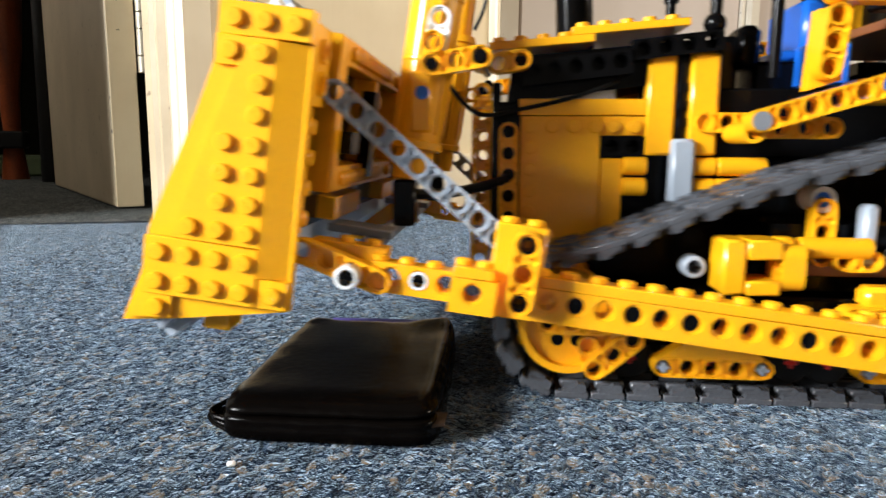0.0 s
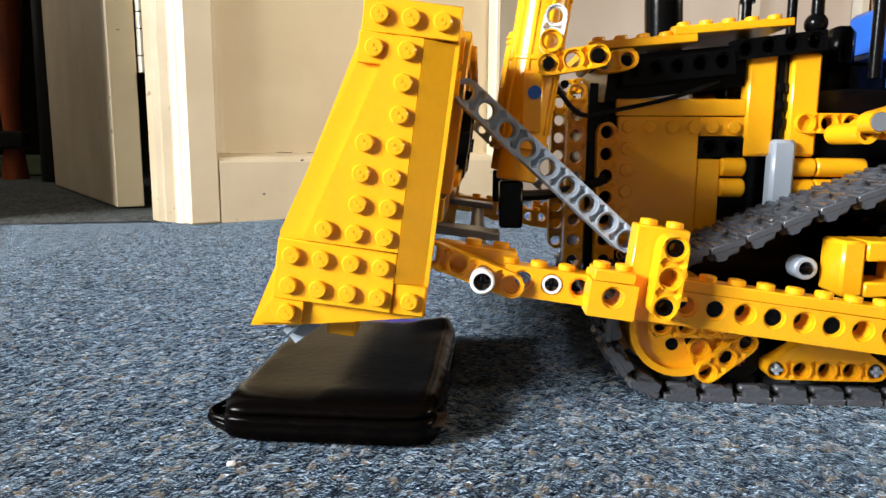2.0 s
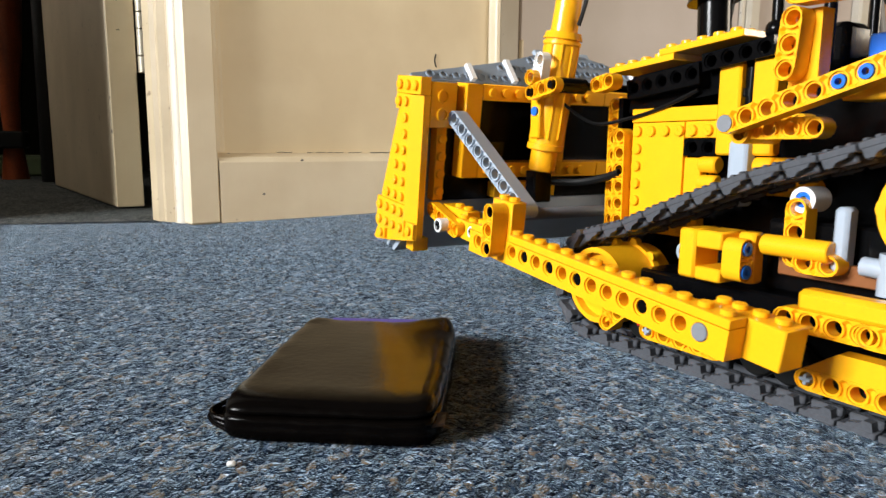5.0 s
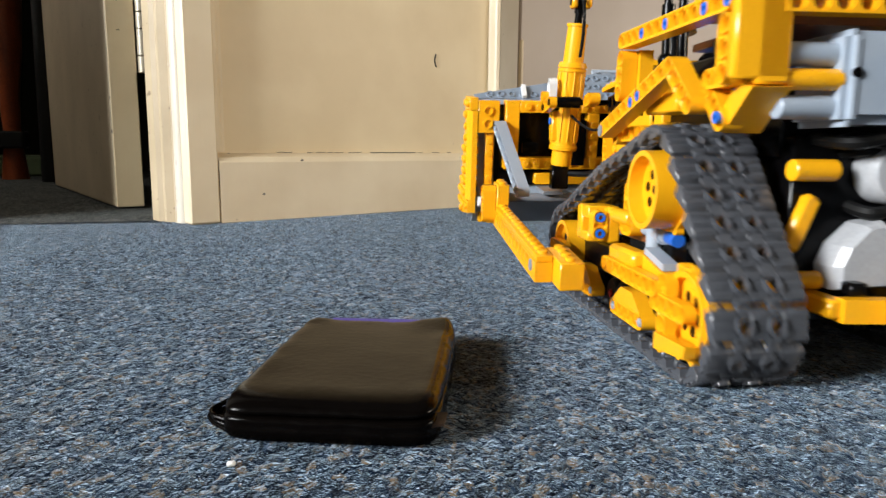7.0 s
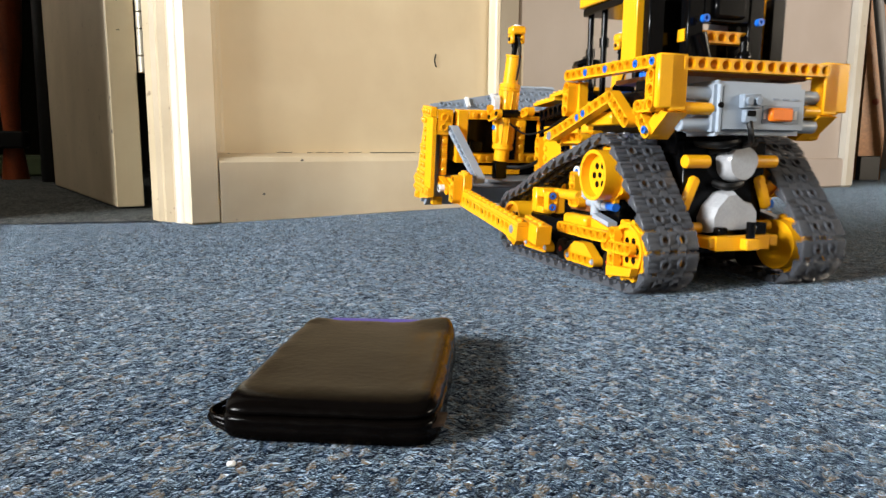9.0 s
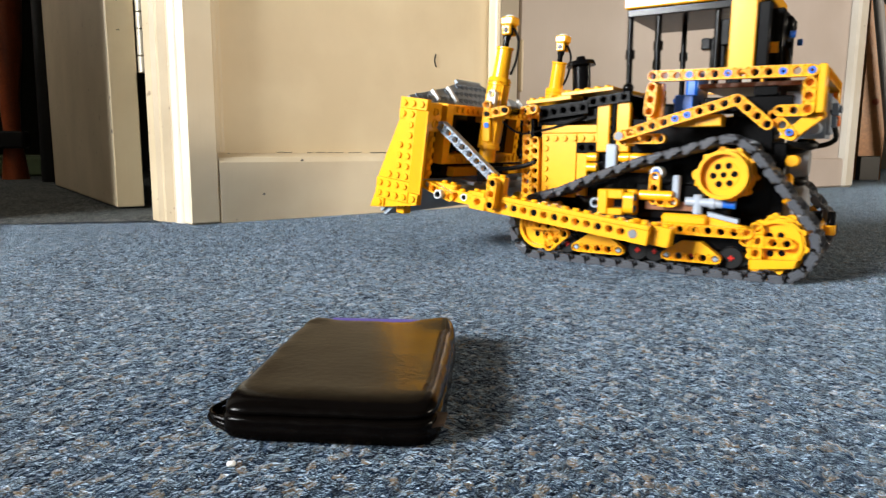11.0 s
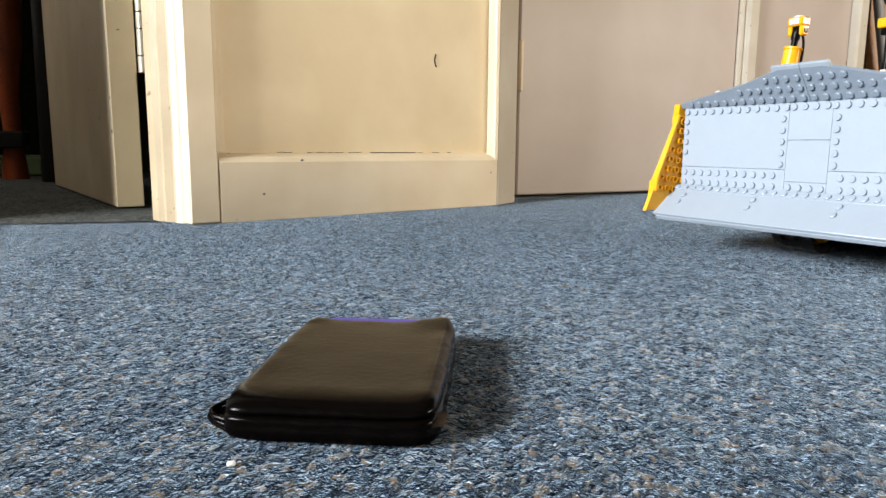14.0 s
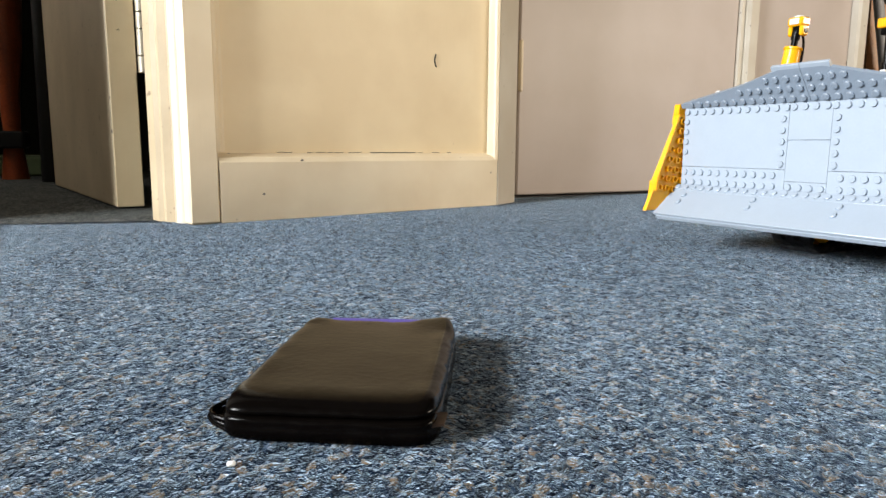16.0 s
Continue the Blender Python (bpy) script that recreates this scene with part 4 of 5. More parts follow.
def build_body(d):
    core = Form().box(-8.8, 12.2, -3.5, 3.5, 3.6, 10.6, 0.1).box(-8.5, 5.5, -3.8, 3.8, 10.0, 13.2, 0.1).box(5.5, 12.6, -3.2, 3.2, 10.5, 12.4, 0.1)
    body = part("chassis", core, BLACK, d, "black inner chassis")
    part("nose_grille", Form().box(12.3, 13.9, -3.3, 3.3, 4.6, 12.6, 0.08), BLACK, d, "black radiator block")
    # black colour carries the deep shade under the machine
    part("underbelly", Form().box(-8.6, 12.0, -3.9, 3.9, 2.2, 3.6, 0.2), BLACK, d)
    # hood: two stepped rows of plates over black beams
    slope = 4.4
    m = pose(14.6, 0, 14.75, 0, 0, 180) @ pose(0, 0, 0, 0, -slope, 0)
    h = Form().box(0.4, 5.2, -4.9, 4.9, 0.0, 0.36, 0.03, m=m).box(4.2, 9.4, -4.9, 4.9, 0.37, 0.72, 0.03, m=m)
    for i in range(4):
        for y in (-4.45, -3.45, -1.0, 0.0, 1.0, 3.45, 4.45):
            h.stud((0.9 + i, y, 0.36), m=m)
    for i in range(5):
        for y in (-4.45, -3.45, 3.45, 4.45):
            h.stud((4.7 + i, y, 0.72), m=m)
    part("hood", h, YELLOW, d, "sloping yellow hood with studs")
    b = Form().prism([(13.3, 12.5), (13.1, 14.6), (5.0, 15.35), (3.6, 15.3), (3.7, 14.0), (6.9, 13.3)], -4.0, 4.0)
    part("hood_support", b, BLACK, d, "black hood support", smooth=False)
    for s in (1, -1):
        flip = s < 0
        piece("hood_beam", d, BLACK, (12.2, s * 4.45, 13.85), 180 - 6.5, 5, round_ends=False, lo=-0.5, hi=0.6, th=0.9, label="black pin-hole beam under the hood")
        piece("hood_beam", d, BLACK, (7.2, s * 4.3, 14.85), 180 - 6.5, 4, round_ends=False, lo=-0.45, hi=0.45, th=0.9, label="black pin-hole beam under the hood")
        piece("hood_link", d, YELLOW, (16.43, s * 8.8, 13.68), 180 - 9, 3, th=0.55)
        piece("hood_link", d, YELLOW, (13.75, s * 6.0, 14.05), 180 - 9, 2, th=0.8)
        part("cross_axle", Form().cyl((14.5, s * 9.15, 14.0), (14.3, s * 3.0, 14.0), 0.24, seg=10).cyl((14.5, s * 8.4, 14.0), (14.5, s * 6.6, 14.0), 0.45, seg=14), BLACK, d, "black axle with connectors")
        part("cross_axle", Form().cyl((16.43, s * 9.15, 13.68), (16.4, s * 6.0, 13.68), 0.24, seg=10), BLACK, d)
        part("pin", Form().box(16.23, 16.63, s * 9.05, s * 9.15, 13.6, 13.76, 0.01).box(16.35, 16.51, s * 9.05, s * 9.15, 13.48, 13.88, 0.01), BLACK, d)
        # cylinder brackets above the hood links
        piece("lift_bracket", d, WHITE, (16.3, s * 8.4, 14.6), 100, 2, th=0.6, label="white cylinder bracket")
        piece("lift_bracket", d, YELLOW, (16.35, s * 8.95, 14.55), 90, 1, th=0.5)
        # side plate with edge studs
        f = Form().box(8.95, 12.65, 3.9, 4.3, 5.6, 11.88, 0.03)
        for i in range(4):
            f.stud((12.2 - i, 4.3, 11.4), (0, 1, 0))
        for i in range(6):
            f.stud((12.2, 4.3, 10.4 - i), (0, 1, 0))
        for i in range(3):
            f.stud((11.2 - i, 4.3, 6.05), (0, 1, 0))
        part("side_plate", f, YELLOW, d, "flat yellow side plate with edge studs", flip)
        part("side_strip", Form().box(6.9, 12.75, 3.85, 4.32, 11.92, 12.68, 0.04), YELLOW, d, "", flip)
        f = Form().box(6.9, 8.92, 3.85, 4.25, 11.0, 11.88, 0.03)
        f.stud((8.4, 4.25, 11.4), (0, 1, 0)).stud((7.4, 4.25, 11.4), (0, 1, 0))
        part("side_brick", f, YELLOW, d, "", flip)
        piece("connector", d, BLACK, (8.4, s * 3.95, 10.5), 180, 2, th=0.7, round_ends=False)
        f = Form().box(7.85, 8.92, 3.6, 4.2, 5.8, 9.95, 0.06)
        part("side_block", f, YELLOW, d, "", flip)
        for z in (9.6, 8.62):
            part("stub", Form().cyl((7.85, s * 4.1, z), (6.75, s * 4.1, z), 0.44, seg=18, e=0.08), YELLOW, d)
            part("stub", Form().cyl((3.6, s * 4.1, z), (4.65, s * 4.1, z), 0.44, seg=18, e=0.08), YELLOW, d)
            part("stub", Form().cyl((1.3, s * 4.1, z), (3.55, s * 4.1, z), 0.44, seg=18, e=0.08), YELLOW, d)
        # vertical beams beside the radiator
        piece("upright_beam", d, YELLOW, (13.15, s * 4.45, 5.15), 89.3, 7, th=0.8)
        piece("upright_beam", d, YELLOW, (14.5, s * 3.6, 5.0), 90, 9, th=0.9)
        part("nose_strip", Form().box(13.6, 14.0, 3.4, 4.2, 4.6, 13.4, 0.03), BLACK, d, "", flip)
        # rounded upright covers with a grey bar between
        for x0, x1 in ((5.62, 6.92), (3.68, 4.98)):
            f = Form().box(x0, x1, 3.5, 4.4, 10.1, 14.72, 0.12)
            part("upright_cover", f, YELLOW, d, "smooth yellow upright beam with round ends", flip)
        f = Form().box(4.7, 5.78, 4.0, 4.85, 7.6, 10.86, 0.16)
        part("grey_bar", f, GREY, d, "light grey upright bar", flip)
        part("shock_core", Form().cyl((5.3, s * 3.9, 10.9), (5.3, s * 3.9, 14.4), 0.3, seg=14).cyl((5.3, s * 3.9, 11.4), (5.3, s * 3.9, 11.8), 0.42, seg=14).cyl((5.3, s * 3.9, 12.2), (5.3, s * 3.9, 12.6), 0.42, seg=14).cyl((5.3, s * 3.9, 13.0), (5.3, s * 3.9, 13.4), 0.42, seg=14), BLACK, d)
        piece("side_connector", d, YELLOW, (4.3, s * 4.2, 11.6), 180, 3, th=0.9)
        # fender beams
        piece("fender_beam", d, YELLOW, (3.27, s * 8.1, 11.52), 180 - 16.6, 11, th=0.9, label="yellow pin-hole fender beam")
        piece("fender_beam", d, YELLOW, (-6.35, s * 8.1, 14.36), 180 + 41, 4, th=0.9)
        piece("fender_beam", d, YELLOW, (-8.95, s * 7.4, 13.1), 180 + 49, 3, th=0.9)
        part("pin", Form().cyl((3.27, s * 8.5, 11.52), (3.27, s * 8.6, 11.52), 0.37, seg=20), DKGREY, d, "grey pin head")
        for x, z in ((-1.5, 12.95), (-2.46, 13.24)):
            part("pin", Form().cyl((x, s * 8.2, z), (x, s * 8.52, z), 0.28, seg=14, hole=0.14), BLUE, d, "blue pin")
        part("pin", Form().cyl((-10.14, s * 7.4, 11.77), (-10.14, s * 7.95, 11.77), 0.28, seg=14, hole=0.14), BLUE, d, "blue pin")
        piece("fender_inner", d, YELLOW, (3.0, s * 6.9, 11.3), 180, 4, th=0.9)
        part("fender_tube", Form().cyl((3.2, s * 5.0, 11.1), (3.2, s * 7.6, 11.1), 0.46, seg=18, hole=0.3), YELLOW, d)
        part("deck_riser", Form().box(-5.0, -1.0, 5.6, 7.4, 12.3, 13.3, 0.1), YELLOW, d, "", flip)
        # deck frame
        piece("deck_beam", d, YELLOW, (0.56, s * 8.0, 16.55), 180.7, 13, th=0.9, label="yellow pin-hole deck beam")
        for k in (3, 6, 10, 12):
            part("pin", Form().cyl((0.56 - k, s * 8.1, 16.55 - k * 0.012), (0.56 - k, s * 8.43, 16.55 - k * 0.012), 0.28, seg=14, hole=0.14), BLUE, d, "blue pin")
        piece("deck_post", d, YELLOW, (0.6, s * 8.0, 15.6), 275, 3, th=0.9)
        part("deck_gusset", Form().prism([(1.15, 12.8), (0.95, 16.0), (-0.1, 16.0), (-0.1, 13.2)], 6.7, 7.5), YELLOW, d, "upright yellow panel under the deck", flip, smooth=False)
        part("deck_side", Form().box(-10.2, -3.4, 5.7, 6.9, 13.35, 14.7, 0.1).box(-9.0, -7.2, 5.6, 6.8, 14.7, 15.5, 0.1), BLACK, d, "", flip)
        part("column_back", Form().box(-7.95, -7.05, 5.0, 6.3, 16.6, 22.2, 0.08), BLACK, d, "", flip)
        part("cab_box", Form().box(-4.9, -3.3, 2.6, 4.0, 20.2, 21.5, 0.15), GREY, d, "light grey box under the cab roof", flip)
        part("cab_frame", Form().box(-4.3, -3.0, 3.0, 4.2, 16.6, 20.0, 0.15).box(-3.0, -2.2, 3.2, 4.1, 19.0, 20.0, 0.12), BLACK, d, "", flip)
        part("cab_rear_panel", Form().box(-6.9, -6.5, 1.9, 4.4, 16.0, 22.1, 0.1), BLACK, d, "", flip)
        piece("deck_post", d, YELLOW, (-11.35, s * 8.0, 15.5), 270, 3, th=0.9)
        piece("deck_foot", d, YELLOW, (-11.35, s * 7.6, 13.45), 0, 3, th=0.9)
        part("deck_corner", Form().box(-12.45, -11.0, 6.1, 7.5, 13.0, 16.85, 0.12).box(-12.45, -11.88, 6.1, 8.45, 13.2, 16.85, 0.1), YELLOW, d, "", flip)
        part("deck_corner_hook", Form().prism([(-11.2, 13.2), (-9.4, 11.4), (-10.3, 11.1), (-12.4, 12.9)], 5.9, 7.6), YELLOW, d, "", flip, smooth=False)
        part("rear_column", Form().box(-7.0, -5.05, 5.42, 6.8, 16.6, 25.5, 0.06), YELLOW, d, "tall yellow cab column", flip)
        piece("column_rack", d, YELLOW, (-6.6, s * 4.87, 17.4), 90, 8, yaw=90, th=0.9, round_ends=False)
        part("cab_post", Form().cyl((4.0, s * 4.2, 15.3), (4.1, s * 4.2, 22.4), 0.27, seg=12).cyl((4.02, s * 4.2, 18.6), (4.03, s * 4.2, 19.4), 0.42, seg=12).ball((4.05, s * 4.2, 16.0), 0.5), BLACK, d, "slim black cab post")
        part("cab_post", Form().cyl((1.4, s * 4.4, 13.6), (1.45, s * 4.4, 22.2), 0.27, seg=12).cyl((1.42, s * 4.4, 19.2), (1.43, s * 4.4, 20.0), 0.42, seg=12), BLACK, d, "slim black cab post")
        part("cab_post", Form().cyl((-3.6, s * 4.4, 15.9), (-3.6, s * 4.4, 22.2), 0.3, seg=12).box(-4.6, -3.9, s * 3.6, s * 4.6, 19.2, 21.4, 0.1), BLACK, d, "slim black cab post")
        build_lift_cylinder(d, s)
        # rear clutter between the tracks
        part("rear_pin", Form().cyl((-10.1, s * 2.1, 9.5), (-10.1, s * 4.2, 9.5), 0.5, seg=16, e=0.06), YELLOW, d)
        part("rear_arm", Form().box(-0.3, 0.3, -0.45, 0.45, -1.35, 1.35, 0.2, m=pose(-9.9, s * 3.45, 7.1, 22 * s, 0, 0)), YELLOW, d, "slanting yellow arm")
        for z in (3.55, 4.55):
            part("rear_stub", Form().cyl((-10.3, s * 2.6, z), (-10.3, s * 3.9, z), 0.42, seg=16, e=0.06), YELLOW, d)
        y0 = 3.6 if s > 0 else -4.5
        for z in (14.3, 12.15):
            part("battery_pin", Form().cyl((-11.6, y0, z), (-11.6, s * 6.1, z), 0.5, seg=18, e=0.06), GREY, d)
        part("battery_pin", Form().cyl((-11.9, y0, 13.25), (-11.9, s * 6.1, 13.25), 0.45, seg=18, e=0.06), YELLOW, d)
    part("deck_floor", Form().box(-11.2, -2.6, -5.6, 5.6, 15.55, 15.95, 0.05), TANPLASTIC, d, "reddish-brown deck floor")
    piece("deck_rear_beam", d, YELLOW, (-12.05, -6.0, 16.25), 0, 13, yaw=90, round_ends=False, th=0.9, label="yellow pin-hole beam across the rear deck")
    part("console", Form().box(2.2, 3.4, -2.2, 2.2, 13.0, 15.8, 0.3).box(1.4, 2.5, 0.8, 2.9, 14.2, 16.2, 0.3), BLACK, d, "black driver's console")
    part("seat", Form().box(-1.7, -0.6, -2.2, 2.2, 14.62, 17.5, 0.25).box(-0.7, 0.5, -2.2, 2.2, 14.62, 15.1, 0.15).box(-1.9, -0.3, 2.25, 4.4, 13.3, 15.2, 0.1), BLUE, d, "blue driver's seat")
    part("seat_base", Form().box(-2.2, 1.5, -2.2, 2.2, 13.0, 14.6, 0.2), BLACK, d)
    part("roof", Form().box(-7.6, 4.4, -5.3, 5.3, 22.9, 23.9, 0.12), YELLOW, d, "flat yellow cab roof")
    part("roof_frame", Form().box(-7.0, 4.2, -5.0, 5.0, 22.2, 22.88, 0.08), BLACK, d, "black roof frame")
    part("engine_bay", Form().box(-8.6, -7.6, 2.0, 3.4, 15.9, 22.1, 0.1).box(-8.6, -7.6, -3.6, -2.2, 15.9, 22.1, 0.1).box(-8.6, -7.6, -2.2, 2.0, 19.9, 22.1, 0.1).box(-9.0, -8.5, -1.6, 1.2, 20.2, 21.8, 0.2), BLACK, d, "black mechanism behind the cab")
    piece("cab_back_beam", d, YELLOW, (-7.9, -3.0, 18.9), 0, 7, yaw=90, round_ends=False, th=0.8)
    for y in (-2.6, 2.4):
        part("pin", Form().cyl((-9.0, y, 20.0), (-9.4, y, 20.0), 0.3, seg=14, hole=0.14), BLUE, d, "blue pin")
    part("lever", Form().cyl((-8.4, 1.2, 15.9), (-8.7, 2.4, 19.0), 0.5, seg=12).cyl((-8.4, -2.0, 15.9), (-8.4, -2.0, 18.6), 0.35, seg=12).ball((-8.4, -2.0, 17.4), 0.6), BLACK, d, "black levers")
    ex = Form().cyl((9.9, 1.0, 15.0), (10.1, 1.0, 18.9), 0.92, seg=22, e=0.05).cyl((10.1, 1.0, 18.65), (10.15, 1.0, 19.1), 1.5, 1.35, seg=22).cyl((10.15, 1.0, 19.1), (10.2, 1.0, 19.6), 0.6, 0.4, seg=16)
    part("exhaust", ex, BLACK, d, "black exhaust stack with a cap")
    # battery box with its switch and plug
    bat = part("battery_box", Form().box(-12.5, -8.9, -4.6, 3.5, 11.45, 15.2, 0.4, segs=4), GREY, d, "light grey battery box")
    part("end_cap", Form().box(-12.57, -8.9, 2.95, 3.75, 11.35, 15.25, 0.3, segs=4), GREY, bat)
    part("end_hole", Form().cyl((-12.5, 3.3, 13.5), (-12.6, 3.3, 13.5), 0.22, seg=12), BLACK, bat)
    part("switch", Form().box(-12.95, -12.4, -2.9, -0.9, 12.45, 13.4, 0.12), ORANGE, bat, "orange slide switch")
    part("switch_plate", Form().box(-12.54, -12.3, -3.8, -0.4, 12.25, 13.55, 0.03), MIDGREY, bat)
    for y in (-3.4, -0.6):
        part("switch_mark", Form().box(-12.57, -12.5, y - 0.12, y + 0.12, 12.6, 13.2, 0.01), WHITE, bat)
    for i in range(3):
        part("vent_rib", Form().box(-12.56, -12.45, -3.7 + i * 0.9, -3.1 + i * 0.9, 13.95, 14.1, 0.02), MIDGREY, bat)
    pl = Form().box(-13.0, -12.4, 0.1, 1.7, 13.3, 14.3, 0.08).box(-12.9, -12.4, 0.4, 1.4, 12.3, 13.25, 0.08)
    for y in (0.5, 1.3):
        pl.stud((-13.0, y, 13.8), (-1, 0, 0))
    part("plug", pl, MIDGREY, bat, "grey studded cable plug")
    part("plug_slot", Form().box(-12.95, -12.88, 0.55, 1.25, 12.75, 13.15, 0.01), BLACK, bat)
    part("plug_cable", Form().hose([(-12.75, 0.9, 12.4), (-12.9, 0.8, 11.4), (-12.2, 0.2, 10.9), (-11.0, -0.2, 10.7)], 0.22), RUBBER, bat, "black cable")
    def wrapped(poly, cx, cy, cz, deep):
        """A taped motor: a bevelled block of the given outline across the machine."""
        n, f = len(poly), Form()
        rings = [(-deep, 0.86), (-deep + 0.3, 0.97), (-deep + 0.5, 1.0), (deep, 1.0)]
        f.v = [(cx + dx, cy + y * k, cz + z * k + 0.1 * noise.noise(Vector((y, z, dx)))) for dx, k in rings for y, z in poly]
        f.f = [(r * n + i, r * n + (i + 1) % n, (r + 1) * n + (i + 1) % n, (r + 1) * n + i) for r in range(3) for i in range(n)]
        f.f += [tuple(range(n - 1, -1, -1)), tuple(range(3 * n, 4 * n))]
        f.f = [q[::-1] for q in f.f]
        return f
    part("motor", wrapped([(-2.3, -1.3), (-2.2, 0.1), (-1.7, 0.7), (-0.9, 1.0), (0.1, 1.7), (0.9, 1.5), (1.9, 0.6), (2.3, -0.4), (2.2, -1.4)][::-1], -10.2, 0.1, 5.6, 1.0), FOIL, d, "drive motor wrapped in creased silver tape", smooth=False)
    part("motor", wrapped([(1.4 * math.cos(a) * (1.08 if math.sin(a) > 0 else 1.0), 1.45 * math.sin(a)) for a in [2 * math.pi * i / 22 for i in range(22)]], -9.9, -0.5, 9.4, 1.1), FOIL, d, "small round motor wrapped in silver tape")
    part("tape_end", Form().box(-10.9, -10.2, 1.0, 2.0, 4.3, 5.0, 0.1).box(-10.9, -10.3, -2.4, -1.2, 3.9, 4.8, 0.1), BLACK, d, "black connector blocks")
    for pts in ([(-9.0, 2.4, 10.6), (-10.6, 1.6, 10.9), (-11.0, 0.2, 10.7), (-10.4, -1.8, 10.9), (-9.0, -2.8, 10.4)], [(-9.0, 1.6, 10.2), (-10.4, 0.8, 10.4), (-10.2, -1.4, 10.3), (-9.0, -2.2, 9.9)],
                [(-9.0, 1.0, 8.0), (-10.6, 0.6, 7.6), (-10.4, -0.8, 7.9), (-9.0, -1.4, 8.2)], [(-9.4, 2.8, 10.9), (-11.2, 2.2, 10.7), (-11.3, 0.8, 10.95), (-10.0, -0.6, 11.1)]):
        part("cable", Form().hose(pts, 0.3), RUBBER, d, "black cable")
    ys = [-2.0 + i * 0.6 for i in range(9)]
    hitch = Form().add([(-12.7 + 0.1 * abs(y - 0.4) + dx, y, z) for y in ys for dx, z in ((0, 3.05), (0, 4.1), (0.7, 4.1), (0.7, 3.05))],
                       [(i * 4 + j, i * 4 + (j + 1) % 4, i * 4 + 4 + (j + 1) % 4, i * 4 + 4 + j) for i in range(8) for j in range(4)] + [(3, 2, 1, 0), (32, 33, 34, 35)])
    part("hitch_pin", Form().box(-13.5, -12.72, -0.2, 1.0, 3.15, 4.0, 0.08), YELLOW, d)
    part("hitch_pin", Form().cyl((-13.1, 0.4, 3.95), (-13.1, 0.4, 5.2), 0.32, seg=14, e=0.04), BLACK, d, "black upright pin")
    part("hitch", hitch, YELLOW, d, "curved yellow tow hitch")
    for y in (-2.6, 2.9):
        part("hitch_arm", Form().box(-12.3, -9.5, y - 0.45, y + 0.45, 3.2, 4.05, 0.12), YELLOW, d)
    part("hitch_block", Form().box(-12.3, -11.4, -1.9, -0.9, 4.1, 5.0, 0.1).box(-12.0, -11.2, 1.4, 2.2, 4.1, 4.7, 0.1), BLACK, d, "black hitch blocks")
    # black mass added for the darkness between the tracks
    part("rear_plate", Form().box(-9.6, -8.6, -3.8, 3.8, 2.4, 11.0, 0.1), BLACK, d, "added black block for the dark underside at the rear")
    part("wire", Form().hose([(16.0, 7.0, 13.2), (14.6, 5.6, 11.9), (12.6, 4.5, 12.2), (10.2, 4.45, 12.75), (8.2, 4.3, 13.5)], 0.11, 6), RUBBER, d, "thin black wire")
    part("hose", Form().hose([(17.4, 6.4, 8.3), (16.0, 5.4, 8.3), (14.4, 4.9, 8.6), (13.2, 4.7, 9.0)], 0.24), RUBBER, d, "black hose")


